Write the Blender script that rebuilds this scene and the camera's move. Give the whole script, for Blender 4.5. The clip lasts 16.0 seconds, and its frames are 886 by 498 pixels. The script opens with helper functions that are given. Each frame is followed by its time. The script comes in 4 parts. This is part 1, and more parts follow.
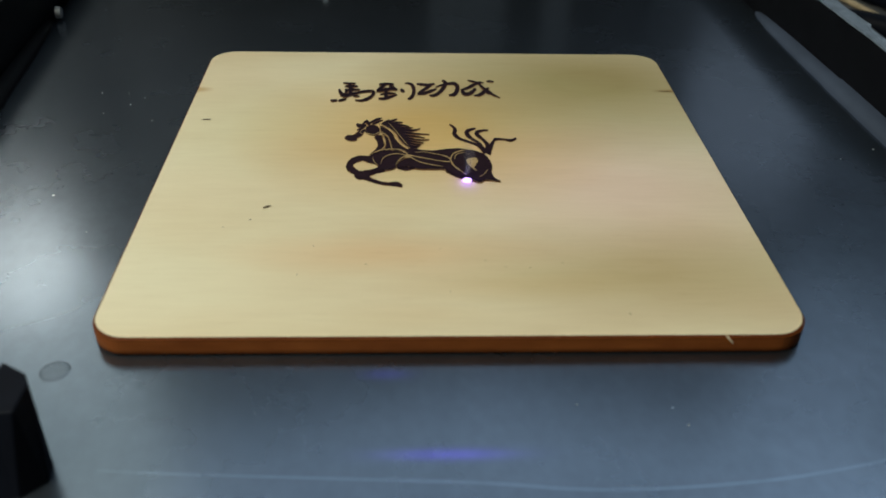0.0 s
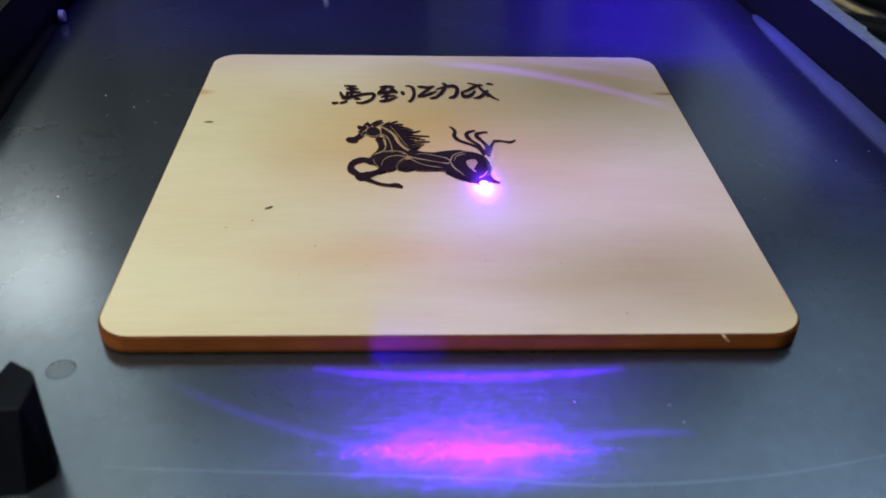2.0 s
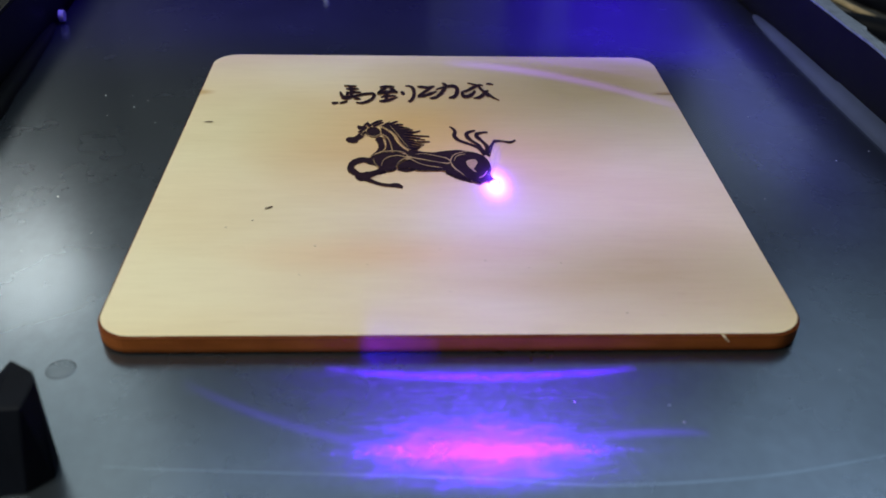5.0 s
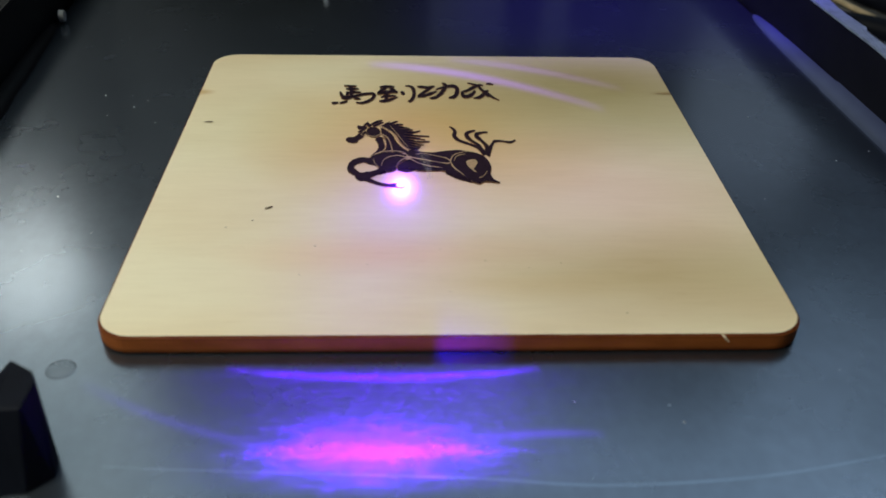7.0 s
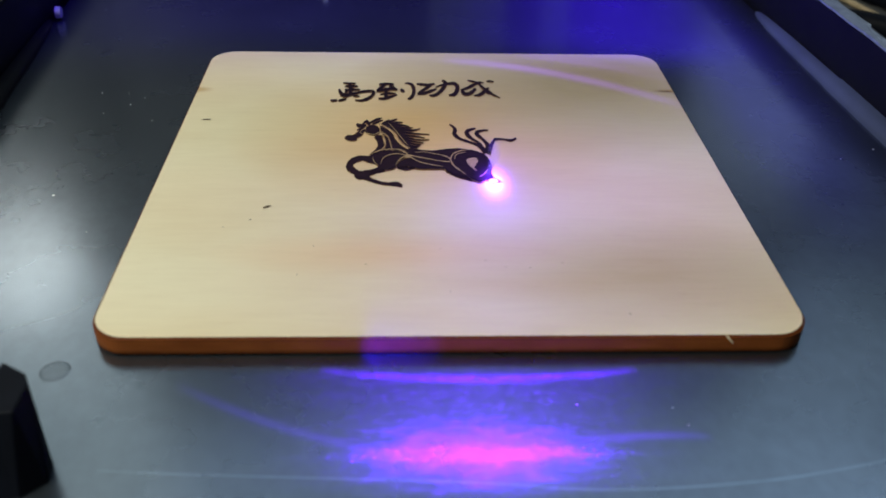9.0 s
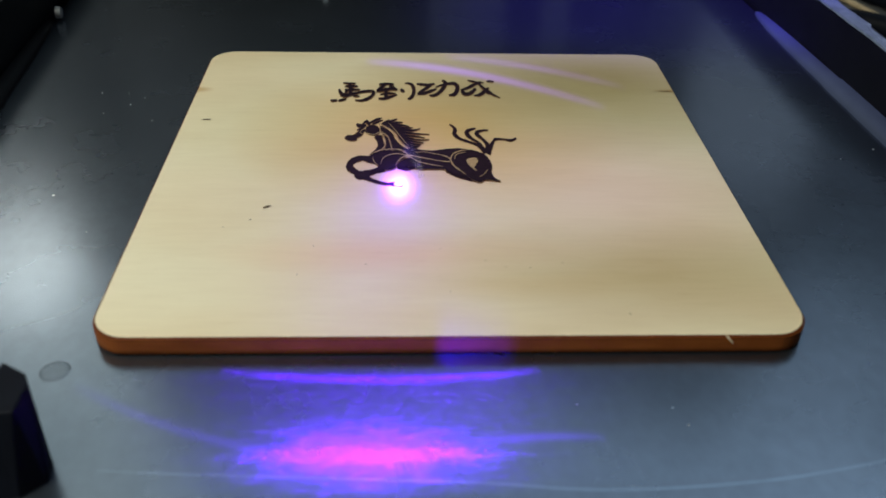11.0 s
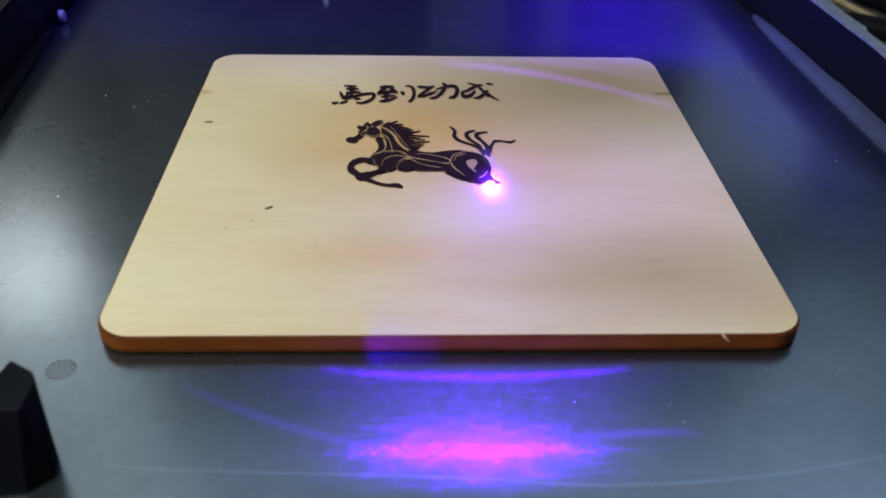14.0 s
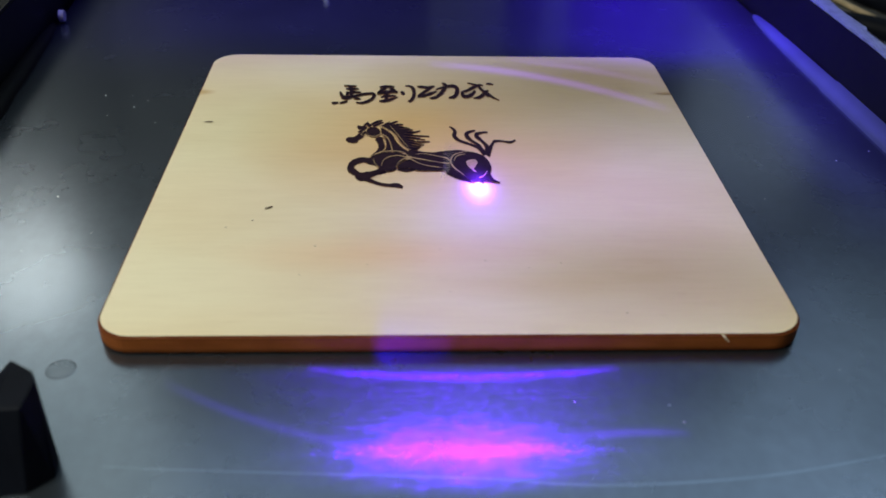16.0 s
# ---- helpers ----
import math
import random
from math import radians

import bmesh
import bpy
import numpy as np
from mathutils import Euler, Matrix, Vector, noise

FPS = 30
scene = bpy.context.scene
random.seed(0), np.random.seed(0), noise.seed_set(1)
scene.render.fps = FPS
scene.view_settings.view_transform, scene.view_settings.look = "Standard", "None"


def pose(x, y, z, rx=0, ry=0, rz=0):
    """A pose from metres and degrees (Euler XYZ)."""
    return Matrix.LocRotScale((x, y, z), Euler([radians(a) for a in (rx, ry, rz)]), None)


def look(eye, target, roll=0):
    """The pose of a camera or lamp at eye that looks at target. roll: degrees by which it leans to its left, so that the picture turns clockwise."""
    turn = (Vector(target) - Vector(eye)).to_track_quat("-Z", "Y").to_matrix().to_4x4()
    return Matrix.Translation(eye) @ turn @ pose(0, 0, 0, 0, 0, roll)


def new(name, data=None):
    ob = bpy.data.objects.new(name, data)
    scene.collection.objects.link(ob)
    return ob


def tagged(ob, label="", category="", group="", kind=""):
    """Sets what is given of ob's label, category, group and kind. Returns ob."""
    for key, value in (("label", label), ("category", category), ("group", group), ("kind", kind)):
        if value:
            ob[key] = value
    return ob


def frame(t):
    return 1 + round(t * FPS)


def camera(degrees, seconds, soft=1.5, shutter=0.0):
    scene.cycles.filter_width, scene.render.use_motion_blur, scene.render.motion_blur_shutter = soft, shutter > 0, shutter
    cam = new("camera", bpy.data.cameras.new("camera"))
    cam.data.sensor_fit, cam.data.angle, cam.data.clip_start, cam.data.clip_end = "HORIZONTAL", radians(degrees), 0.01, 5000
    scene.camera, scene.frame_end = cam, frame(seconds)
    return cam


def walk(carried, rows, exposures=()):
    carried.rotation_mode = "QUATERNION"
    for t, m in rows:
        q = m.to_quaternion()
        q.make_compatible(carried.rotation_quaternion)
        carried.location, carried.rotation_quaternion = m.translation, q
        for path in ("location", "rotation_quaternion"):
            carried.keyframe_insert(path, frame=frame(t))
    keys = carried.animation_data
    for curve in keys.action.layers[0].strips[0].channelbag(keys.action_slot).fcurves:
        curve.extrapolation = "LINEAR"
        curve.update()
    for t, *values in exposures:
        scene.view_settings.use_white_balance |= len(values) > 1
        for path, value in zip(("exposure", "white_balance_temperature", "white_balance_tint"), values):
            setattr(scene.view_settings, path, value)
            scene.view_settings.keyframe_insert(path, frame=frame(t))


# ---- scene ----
cam = camera(52.80, 16.0, soft=1.7)
# two focus settings: the near one draws the picture a little larger
NEAR = look((-0.00671, -0.09289, 0.08178), (-0.00138, 0.01398, 0.00796), 1.585)
FAR = look((-0.00673, -0.09461, 0.08255), (-0.00144, 0.01247, 0.00903), 1.562)
walk(cam, [(0.0, NEAR), (1.27, NEAR), (1.37, FAR), (7.72, FAR), (7.8, NEAR), (12.22, NEAR), (12.35, FAR), (16.0, FAR)])
cam.data.dof.use_dof, cam.data.dof.focus_distance, cam.data.dof.aperture_fstop = True, 0.172, 28

# ---- world, room light ----
world = bpy.data.worlds.new("room_air")
world.use_nodes = True
world.node_tree.nodes["Background"].inputs[0].default_value = (0.55, 0.65, 0.8, 1)
world.node_tree.nodes["Background"].inputs[1].default_value = 0.02
scene.world = world


def area(name, eye, target, sx, sy, watts, colour):
    data = bpy.data.lights.new(name, "AREA")
    data.shape, data.size, data.size_y, data.energy, data.color = "RECTANGLE", sx, sy, watts, colour
    new(name, data).matrix_world = look(eye, target)


# key light, unseen; added to light the board from the front left
area("key_light", (-0.23, -0.11, 0.36), (0.0, 0.04, 0.0), 0.18, 0.18, 1.80, (0.96, 1.0, 0.85))
# unseen broad light, added for the brightness the bed mirrors from ahead
area("broad_light", (0.30, 0.925, 1.32), (0.0, 0.0, 0.0), 1.64, 0.55, 3.0, (0.63, 0.83, 1.0))
# fill added to brighten the bed's lower right corner
area("corner_fill", (0.74, 0.90, 0.92), (0.02, 0.0, 0.0), 0.42, 0.36, 0.27, (0.63, 0.83, 1.0))
# unseen source, set where the glare at the bed's left points
area("glare_light", (-0.42, 0.71, 0.495), (-0.07, 0.03, 0.0), 0.10, 0.08, 0.165, (1.0, 0.99, 0.84))
# unseen light added for the pale mirrored patch at the bed's right
area("patch_light", (0.40, 0.86, 0.40), (0.05, 0.06, 0.0), 0.15, 0.18, 0.034, (0.72, 0.86, 1.0))
# fill added to carry the left glare down towards the front
area("glare_fill", (-0.39, 0.62, 0.68), (-0.05, 0.0, 0.0), 0.20, 0.34, 0.26, (0.88, 1.0, 0.92))


def violet(name, eye, target, cone, watts, radius, red=0.20, green=0.01, blend=0.3):
    data = bpy.data.lights.new(name, "SPOT")
    data.energy, data.color, data.spot_size, data.spot_blend, data.shadow_soft_size = watts, (red, green, 1.0), radians(cone), blend, radius
    new(name, data).matrix_world = look(eye, target)


# the laser's light: four unseen lamps added over the bed, each shaped by a sliding film
HEAD, SCREEN = 0.400, 0.300
BEAM, FRONT, BACK, EDGE = Vector((0.0, 0.041, HEAD)), Vector((0.0, -0.030, HEAD)), Vector((0.0, 0.150, HEAD)), Vector((0.0, -0.150, HEAD))
violet("laser_beam", BEAM, (0.0, 0.041, 0.0), 20, 600, 0.0002, 0.12, 0.028)
# these three stand in for laser light thrown back and scattered from above
violet("laser_front", FRONT, (0.0, -0.014, 0.0), 17, 2200, 0.00002, 0.125, 0.0)
violet("laser_back", BACK, (0.0, 0.110, 0.0), 34, 135, 0.0006, 0.06, 0.0)
violet("laser_edge", EDGE, (0.0, 0.002, 0.0), 12, 330, 0.0001, 0.015, 0.0)


# ---- materials ----
def material(name, colour, rough=0.5, metal=0.0, spec=0.5):
    m = bpy.data.materials.new(name)
    m.use_nodes = True
    b = m.node_tree.nodes["Principled BSDF"]
    b.inputs["Base Color"].default_value = (*colour, 1)
    b.inputs["Roughness"].default_value, b.inputs["Metallic"].default_value = rough, metal
    b.inputs["Specular IOR Level"].default_value = spec
    return m, m.node_tree, b


def place(nt, scale=(1, 1, 1)):
    co, mp = nt.nodes.new("ShaderNodeTexCoord"), nt.nodes.new("ShaderNodeMapping")
    mp.inputs["Scale"].default_value = scale
    nt.links.new(co.outputs["Object"], mp.inputs["Vector"])
    return mp.outputs["Vector"]


def grain(nt, scale, stretch=(1, 1, 1), detail=4.0, rough=0.55):
    n = nt.nodes.new("ShaderNodeTexNoise")
    n.inputs["Scale"].default_value, n.inputs["Detail"].default_value, n.inputs["Roughness"].default_value = scale, detail, rough
    nt.links.new(place(nt, stretch), n.inputs["Vector"])
    return n.outputs["Fac"]


def ramp(nt, fac, stops):
    r = nt.nodes.new("ShaderNodeValToRGB")
    for i, (p, c) in enumerate(stops):
        e = r.color_ramp.elements[i] if i < 2 else r.color_ramp.elements.new(p)
        e.position, e.color = p, (*c, 1)
    nt.links.new(fac, r.inputs["Fac"])
    return r.outputs["Color"]


def mix(nt, kind, fac, a, b):
    m = nt.nodes.new("ShaderNodeMix")
    m.data_type, m.blend_type = "RGBA", kind
    for socket, v in ((m.inputs[0], fac), (m.inputs[6], a), (m.inputs[7], b)):
        if isinstance(v, bpy.types.NodeSocket):
            nt.links.new(v, socket)
        else:
            socket.default_value = v
    return m.outputs[2]


def bump(nt, b, height, strength, distance):
    n = nt.nodes.new("ShaderNodeBump")
    n.inputs["Strength"].default_value, n.inputs["Distance"].default_value = strength, distance
    nt.links.new(height, n.inputs["Height"])
    nt.links.new(n.outputs["Normal"], b.inputs["Normal"])


def soft_patch(nt, x, y, rx, ry):
    """1 in the middle of a soft patch, 0 outside."""
    mp = nt.nodes.new("ShaderNodeMapping")
    mp.inputs["Location"].default_value = (-x / rx, -y / ry, 0)
    mp.inputs["Scale"].default_value = (1 / rx, 1 / ry, 0)
    co = nt.nodes.new("ShaderNodeTexCoord")
    nt.links.new(co.outputs["Object"], mp.inputs["Vector"])
    g = nt.nodes.new("ShaderNodeTexGradient")
    g.gradient_type = "SPHERICAL"
    nt.links.new(mp.outputs["Vector"], g.inputs["Vector"])
    return g.outputs["Fac"]


def wood():
    m, nt, b = material("pale_plywood", (0.72, 0.58, 0.36), 0.45, 0, 0.4)
    # broad cloudy tone, then soft long grain, then short fibres
    c = ramp(nt, grain(nt, 20, (0.55, 1.1, 1), 3, 0.5), [(0.30, (0.71, 0.595, 0.405)), (0.5, (0.785, 0.685, 0.495)), (0.70, (0.83, 0.745, 0.57))])
    hue = ramp(nt, grain(nt, 16, (0.7, 1.3, 1), 3), [(0.36, (1.0, 0.95, 0.90)), (0.62, (0.98, 1.0, 0.96))])
    c = mix(nt, "MULTIPLY", 0.8, c, hue)
    long_grain = ramp(nt, grain(nt, 60, (0.25, 1.3, 1), 5, 0.6), [(0.36, (0.90, 0.845, 0.77)), (0.54, (1, 1, 1))])
    c = mix(nt, "MULTIPLY", 0.30, c, long_grain)
    fibres = ramp(nt, grain(nt, 700, (0.16, 1.3, 1), 4), [(0.3, (0.92, 0.905, 0.88)), (0.62, (1, 1, 1))])
    c = mix(nt, "MULTIPLY", 0.45, c, fibres)
    # smoke staining round the engraving, painted shade and sheen, an olive patch, brown streaks
    for x, y, rx, ry, depth, tone in ((-0.003, 0.062, 0.038, 0.034, 0.95, (0.88, 0.66, 0.36)),
                                      # shade over the back right, put into the colour
                                      (0.032, 0.084, 0.052, 0.036, 0.95, (0.52, 0.485, 0.31)),
                                      # olive patch at the left
                                      (-0.034, 0.064, 0.022, 0.024, 0.30, (0.82, 0.86, 0.70)),
                                      # two darker patches: shade at the front right, painted in
                                      (0.029, 0.016, 0.032, 0.015, 0.8, (0.68, 0.62, 0.46)),
                                      (0.046, 0.014, 0.020, 0.020, 0.30, (0.80, 0.74, 0.55)),
                                      # pink sheen beside the engraving, painted into the wood colour
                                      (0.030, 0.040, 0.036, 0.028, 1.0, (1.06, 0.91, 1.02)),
                                      # brown streaks of the wood itself
                                      (-0.008, 0.020, 0.030, 0.007, 0.55, (0.95, 0.72, 0.55)),
                                      (0.010, 0.012, 0.024, 0.005, 0.4, (0.85, 0.72, 0.50)),
                                      (-0.004, 0.005, 0.016, 0.003, 0.15, (0.85, 0.72, 0.50))):
        c = mix(nt, "MULTIPLY", depth, c, ramp(nt, soft_patch(nt, x, y, rx, ry), [(0.0, (1, 1, 1)), (0.85, tone)]))
    for x, y, rx, ry in ((-0.0498, 0.0793, 0.0036, 0.0017), (0.0495, 0.0800, 0.0045, 0.0010)):
        c = mix(nt, "MULTIPLY", 0.7, c, ramp(nt, soft_patch(nt, x, y, rx, ry), [(0.0, (1, 1, 1)), (0.7, (0.62, 0.42, 0.16))]))
    pores = ramp(nt, grain(nt, 1100, (0.22, 1.3, 1), 3, 0.7), [(0.30, (0.80, 0.72, 0.60)), (0.38, (1, 1, 1))])
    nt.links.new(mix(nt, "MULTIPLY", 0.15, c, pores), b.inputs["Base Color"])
    bump(nt, b, grain(nt, 600, (0.15, 1.5, 1), 4), 0.22, 0.00008)
    return m


def burnt_edge():
    m, nt, b = material("burnt_edge", (0.25, 0.08, 0.02), 0.7, 0, 0.12)
    c = ramp(nt, grain(nt, 260, (0.5, 0.5, 1.6), 4), [(0.3, (0.21, 0.056, 0.011)), (0.7, (0.29, 0.085, 0.018))])
    sep, co = nt.nodes.new("ShaderNodeSeparateXYZ"), nt.nodes.new("ShaderNodeTexCoord")
    nt.links.new(co.outputs["Object"], sep.inputs[0])
    rng = nt.nodes.new("ShaderNodeMapRange")
    rng.inputs[1].default_value, rng.inputs[2].default_value = 0.0, 0.003
    nt.links.new(sep.outputs["Z"], rng.inputs[0])
    c = mix(nt, "MULTIPLY", 1.0, c, ramp(nt, rng.outputs[0], [(0.05, (0.25, 0.2, 0.18)), (0.35, (1, 1, 1)), (0.8, (1, 1, 1)), (0.97, (0.4, 0.3, 0.25))]))
    nt.links.new(c, b.inputs["Base Color"])
    return m


def bed_metal(name, tone, narrow=0.20, wide=0.42, share=0.25):
    """Anodised metal: a tight sheen over a broad dull one."""
    m, nt, b = material(name, (tone, tone, tone), narrow, 0.98, 0.5)
    c = ramp(nt, grain(nt, 30, (1, 1, 1), 4), [(0.35, (tone * 0.79, tone * 0.94, tone * 1.16)), (0.7, (tone * 0.95, tone * 1.11, tone * 1.38))])
    r = ramp(nt, grain(nt, 1800, (1, 1, 1), 2), [(0.3, (narrow - 0.008,) * 3), (0.7, (narrow + 0.008,) * 3)])
    c = mix(nt, "MULTIPLY", 1.0, c, ramp(nt, grain(nt, 520, (1, 0.7, 1), 3, 0.6), [(0.3, (0.93, 0.93, 0.93)), (0.7, (1.05, 1.05, 1.05))]))
    nt.links.new(c, b.inputs["Base Color"])
    nt.links.new(r, b.inputs["Roughness"])
    dull_part = nt.nodes.new("ShaderNodeBsdfPrincipled")
    dull_part.inputs["Roughness"].default_value, dull_part.inputs["Metallic"].default_value = wide, 0.95
    nt.links.new(c, dull_part.inputs["Base Color"])
    both, patchy = nt.nodes.new("ShaderNodeMixShader"), nt.nodes.new("ShaderNodeMapRange")
    patchy.inputs[3].default_value, patchy.inputs[4].default_value = share - 0.12, share + 0.12
    nt.links.new(grain(nt, 45, (1, 1, 1), 5), patchy.inputs[0])
    nt.links.new(patchy.outputs[0], both.inputs[0])
    nt.links.new(b.outputs[0], both.inputs[1])
    nt.links.new(dull_part.outputs[0], both.inputs[2])
    nt.links.new(both.outputs[0], nt.nodes["Material Output"].inputs["Surface"])
    return m


def dull(name, colour, rough, spec=0.4, scale=200):
    m, nt, b = material(name, colour, rough, 0, spec)
    lo, hi = tuple(c * 0.75 for c in colour), tuple(min(1, c * 1.2) for c in colour)
    nt.links.new(ramp(nt, grain(nt, scale), [(0.3, lo), (0.7, hi)]), b.inputs["Base Color"])
    bump(nt, b, grain(nt, scale * 6), 0.06, 0.00005)
    return m


def glow(name, colour, strength):
    m, nt, b = material(name, (0.1, 0.1, 0.1))
    b.inputs["Emission Color"].default_value, b.inputs["Emission Strength"].default_value = (*colour, 1), strength
    return m


def screen_film():
    """Black film, clear where the attribute says so."""
    m = bpy.data.materials.new("screen_film")
    m.use_nodes = True
    nt = m.node_tree
    nt.nodes.clear()
    a, t, o = nt.nodes.new("ShaderNodeAttribute"), nt.nodes.new("ShaderNodeBsdfTransparent"), nt.nodes.new("ShaderNodeOutputMaterial")
    a.attribute_name = "clear"
    nt.links.new(a.outputs["Fac"], t.inputs["Color"])
    nt.links.new(t.outputs[0], o.inputs["Surface"])
    return m


M_WOOD, M_EDGE, M_BED = wood(), burnt_edge(), bed_metal("satin_anodised_metal", 0.22)
M_CHAR = dull("char", (0.019, 0.0085, 0.014), 0.8, 0.12, 900)
M_SCORCH = dull("scorched_wood", (0.24, 0.12, 0.05), 0.8, 0.15, 1500)
M_LINE = dull("browned_wood", (0.40, 0.27, 0.13), 0.7, 0.2, 1500)
M_BLACK = dull("black_paint", (0.005, 0.005, 0.007), 0.45, 0.25)
M_PLASTIC = dull("black_plastic", (0.005, 0.006, 0.011), 0.55, 0.09)
M_PLATE = dull("grey_plate", (0.10, 0.11, 0.13), 0.4, 0.5)
M_STEEL = dull("screw_steel", (0.5, 0.5, 0.52), 0.35, 0.6)
M_SCUFF = bed_metal("scuffed_metal", 0.30)
M_TAN = dull("tan_wood", (0.5, 0.38, 0.24), 0.6)
M_TABLE = dull("grey_table", (0.10, 0.10, 0.105), 0.6)
M_ROOM = dull("room_paint", (0.10, 0.10, 0.105), 0.8, 0.2, 3)
M_SPECK = dull("brown_speck", (0.10, 0.06, 0.035), 0.8, 0.2, 900)
M_HOLE = bed_metal("plug_metal", 0.155)
M_FOOT = dull("foot_strip", (0.055, 0.070, 0.108), 0.5, 0.5, 60)
M_TAPE = dull("blue_grey_tape", (0.185, 0.225, 0.29), 0.5, 0.4, 350)
M_DUST = dull("dust", (0.50, 0.51, 0.49), 0.8)


def smoke():
    m, nt, b = material("thin_smoke", (0.6, 0.62, 0.66), 1.0, 0, 0.0)
    sep, co = nt.nodes.new("ShaderNodeSeparateXYZ"), nt.nodes.new("ShaderNodeTexCoord")
    nt.links.new(co.outputs["Object"], sep.inputs[0])
    rng = nt.nodes.new("ShaderNodeMapRange")
    rng.inputs[1].default_value, rng.inputs[2].default_value = 0.0, 0.0078
    rng.inputs[3].default_value, rng.inputs[4].default_value = 0.08, 0.0
    nt.links.new(sep.outputs["Z"], rng.inputs[0])
    nt.links.new(rng.outputs[0], b.inputs["Alpha"])
    return m


M_SMOKE = smoke()
M_FILM = screen_film()
M_SPOT = glow("burning_spot", (0.52, 0.34, 1.0), 2.6)


# ---- building helpers ----
def part(name, bm, mat, parent=None, label="", smooth=False):
    me = bpy.data.meshes.new(name)
    bm.normal_update()
    bm.to_mesh(me)
    bm.free()
    for m in (mat if isinstance(mat, (list, tuple)) else [mat]):
        me.materials.append(m)
    if smooth:
        for p in me.polygons:
            p.use_smooth = True
    ob = new(name, me)
    ob.parent = parent
    return tagged(ob, label) if label else ob


def empty(name, m, **tags):
    ob = new(name)
    ob.empty_display_size = 0.01
    ob.matrix_world = m
    return tagged(ob, **tags)


def box(bm, x0, x1, y0, y1, z0, z1, bevel=0.0):
    r = bmesh.ops.create_cube(bm, size=1)
    for v in r["verts"]:
        v.co = Vector(((x0 + x1) / 2 + v.co.x * (x1 - x0), (y0 + y1) / 2 + v.co.y * (y1 - y0), (z0 + z1) / 2 + v.co.z * (z1 - z0)))
    if bevel:
        es = list({e for v in r["verts"] for e in v.link_edges})
        bmesh.ops.bevel(bm, geom=es, offset=bevel, segments=3, profile=0.5, affect="EDGES")
    return bm


def spline(ps, closed=False, steps=6):
    out, n = [], len(ps)
    for i in range(n if closed else n - 1):
        at = (lambda k: ps[k % n]) if closed else (lambda k: ps[min(max(k, 0), n - 1)])
        a, b, c, d = (np.array(at(i + k), float) for k in (-1, 0, 1, 2))
        for s in range(steps):
            u = s / steps
            out.append(0.5 * (2 * b + (c - a) * u + (2 * a - 5 * b + 4 * c - d) * u * u + (3 * b - a - 3 * c + d) * u ** 3))
    if not closed:
        out.append(np.array(ps[-1], float))
    return out


TOP, LAYER, UNBURNT = 0.0030, [0], 0.00026
SLANT = 0.48  # brush strokes are this much thinner across than along the grain


EDGE_RND, RIM, RIM_LIFT = random.Random(4), [], -0.00006


def outline_face(bm, pts, lift):
    """A flat shape on the board's top, given in millimetres; each next one lies a hair higher."""
    LAYER[0] += 1
    z = TOP + lift + 0.000003 * (LAYER[0] % 60 if lift >= 0 else LAYER[0] % 18) + 0.00008
    f = bm.faces.new([bm.verts.new((p[0] / 1000, p[1] / 1000, z)) for p in pts])
    f.normal_update()
    if f.normal.z < 0:
        f.normal_flip()
    bmesh.ops.triangulate(bm, faces=[f], ngon_method="EAR_CLIP")


def patch(bm, ps, lift=0.0):
    pts = [(p[0] + EDGE_RND.uniform(-0.06, 0.06), p[1] + EDGE_RND.uniform(-0.09, 0.09)) for p in spline(ps, True, 4)]
    outline_face(bm, pts, lift)
    if RIM and not lift:
        brush(RIM[0], [(p[0], p[1], 0.24) for p in list(ps) + [ps[0]]], RIM_LIFT)


def brush(bm, ps, lift=0.0, weight=1.0):
    line = spline(ps, False, 5)
    if RIM and not lift:
        brush(RIM[0], [(p[0], p[1], p[2] * weight + 0.16) for p in ps], RIM_LIFT)
    LAYER[0] += 1
    z = TOP + lift + 0.000003 * (LAYER[0] % 60 if lift >= 0 else LAYER[0] % 18) + 0.00008
    rows = []
    for i, p in enumerate(line):
        d = line[min(i + 1, len(line) - 1)] - line[max(i - 1, 0)]
        n = np.array((-d[1] * SLANT, d[0]))
        n = n / (np.hypot(*n) + 1e-9) * max(p[2] * weight, 0.04) / 2 * EDGE_RND.uniform(0.84, 1.14)
        n[1] /= SLANT
        rows.append([bm.verts.new(((p[0] + s * n[0]) / 1000, (p[1] + s * n[1]) / 1000, z)) for s in (1, -1)])
    for a, b in zip(rows, rows[1:]):
        f = bm.faces.new((a[0], a[1], b[1], b[0]))
        f.normal_update()
        if f.normal.z < 0:
            f.normal_flip()


def rounded(w, y0, y1, r, n=10):
    pts = []
    for cx, cy, a0 in ((w - r, y1 - r, 0), (-w + r, y1 - r, 90), (-w + r, y0 + r, 180), (w - r, y0 + r, 270)):
        for k in range(n + 1):
            a = radians(a0 + 90 * k / n)
            pts.append((cx + r * math.cos(a), cy + r * math.sin(a)))
    return pts


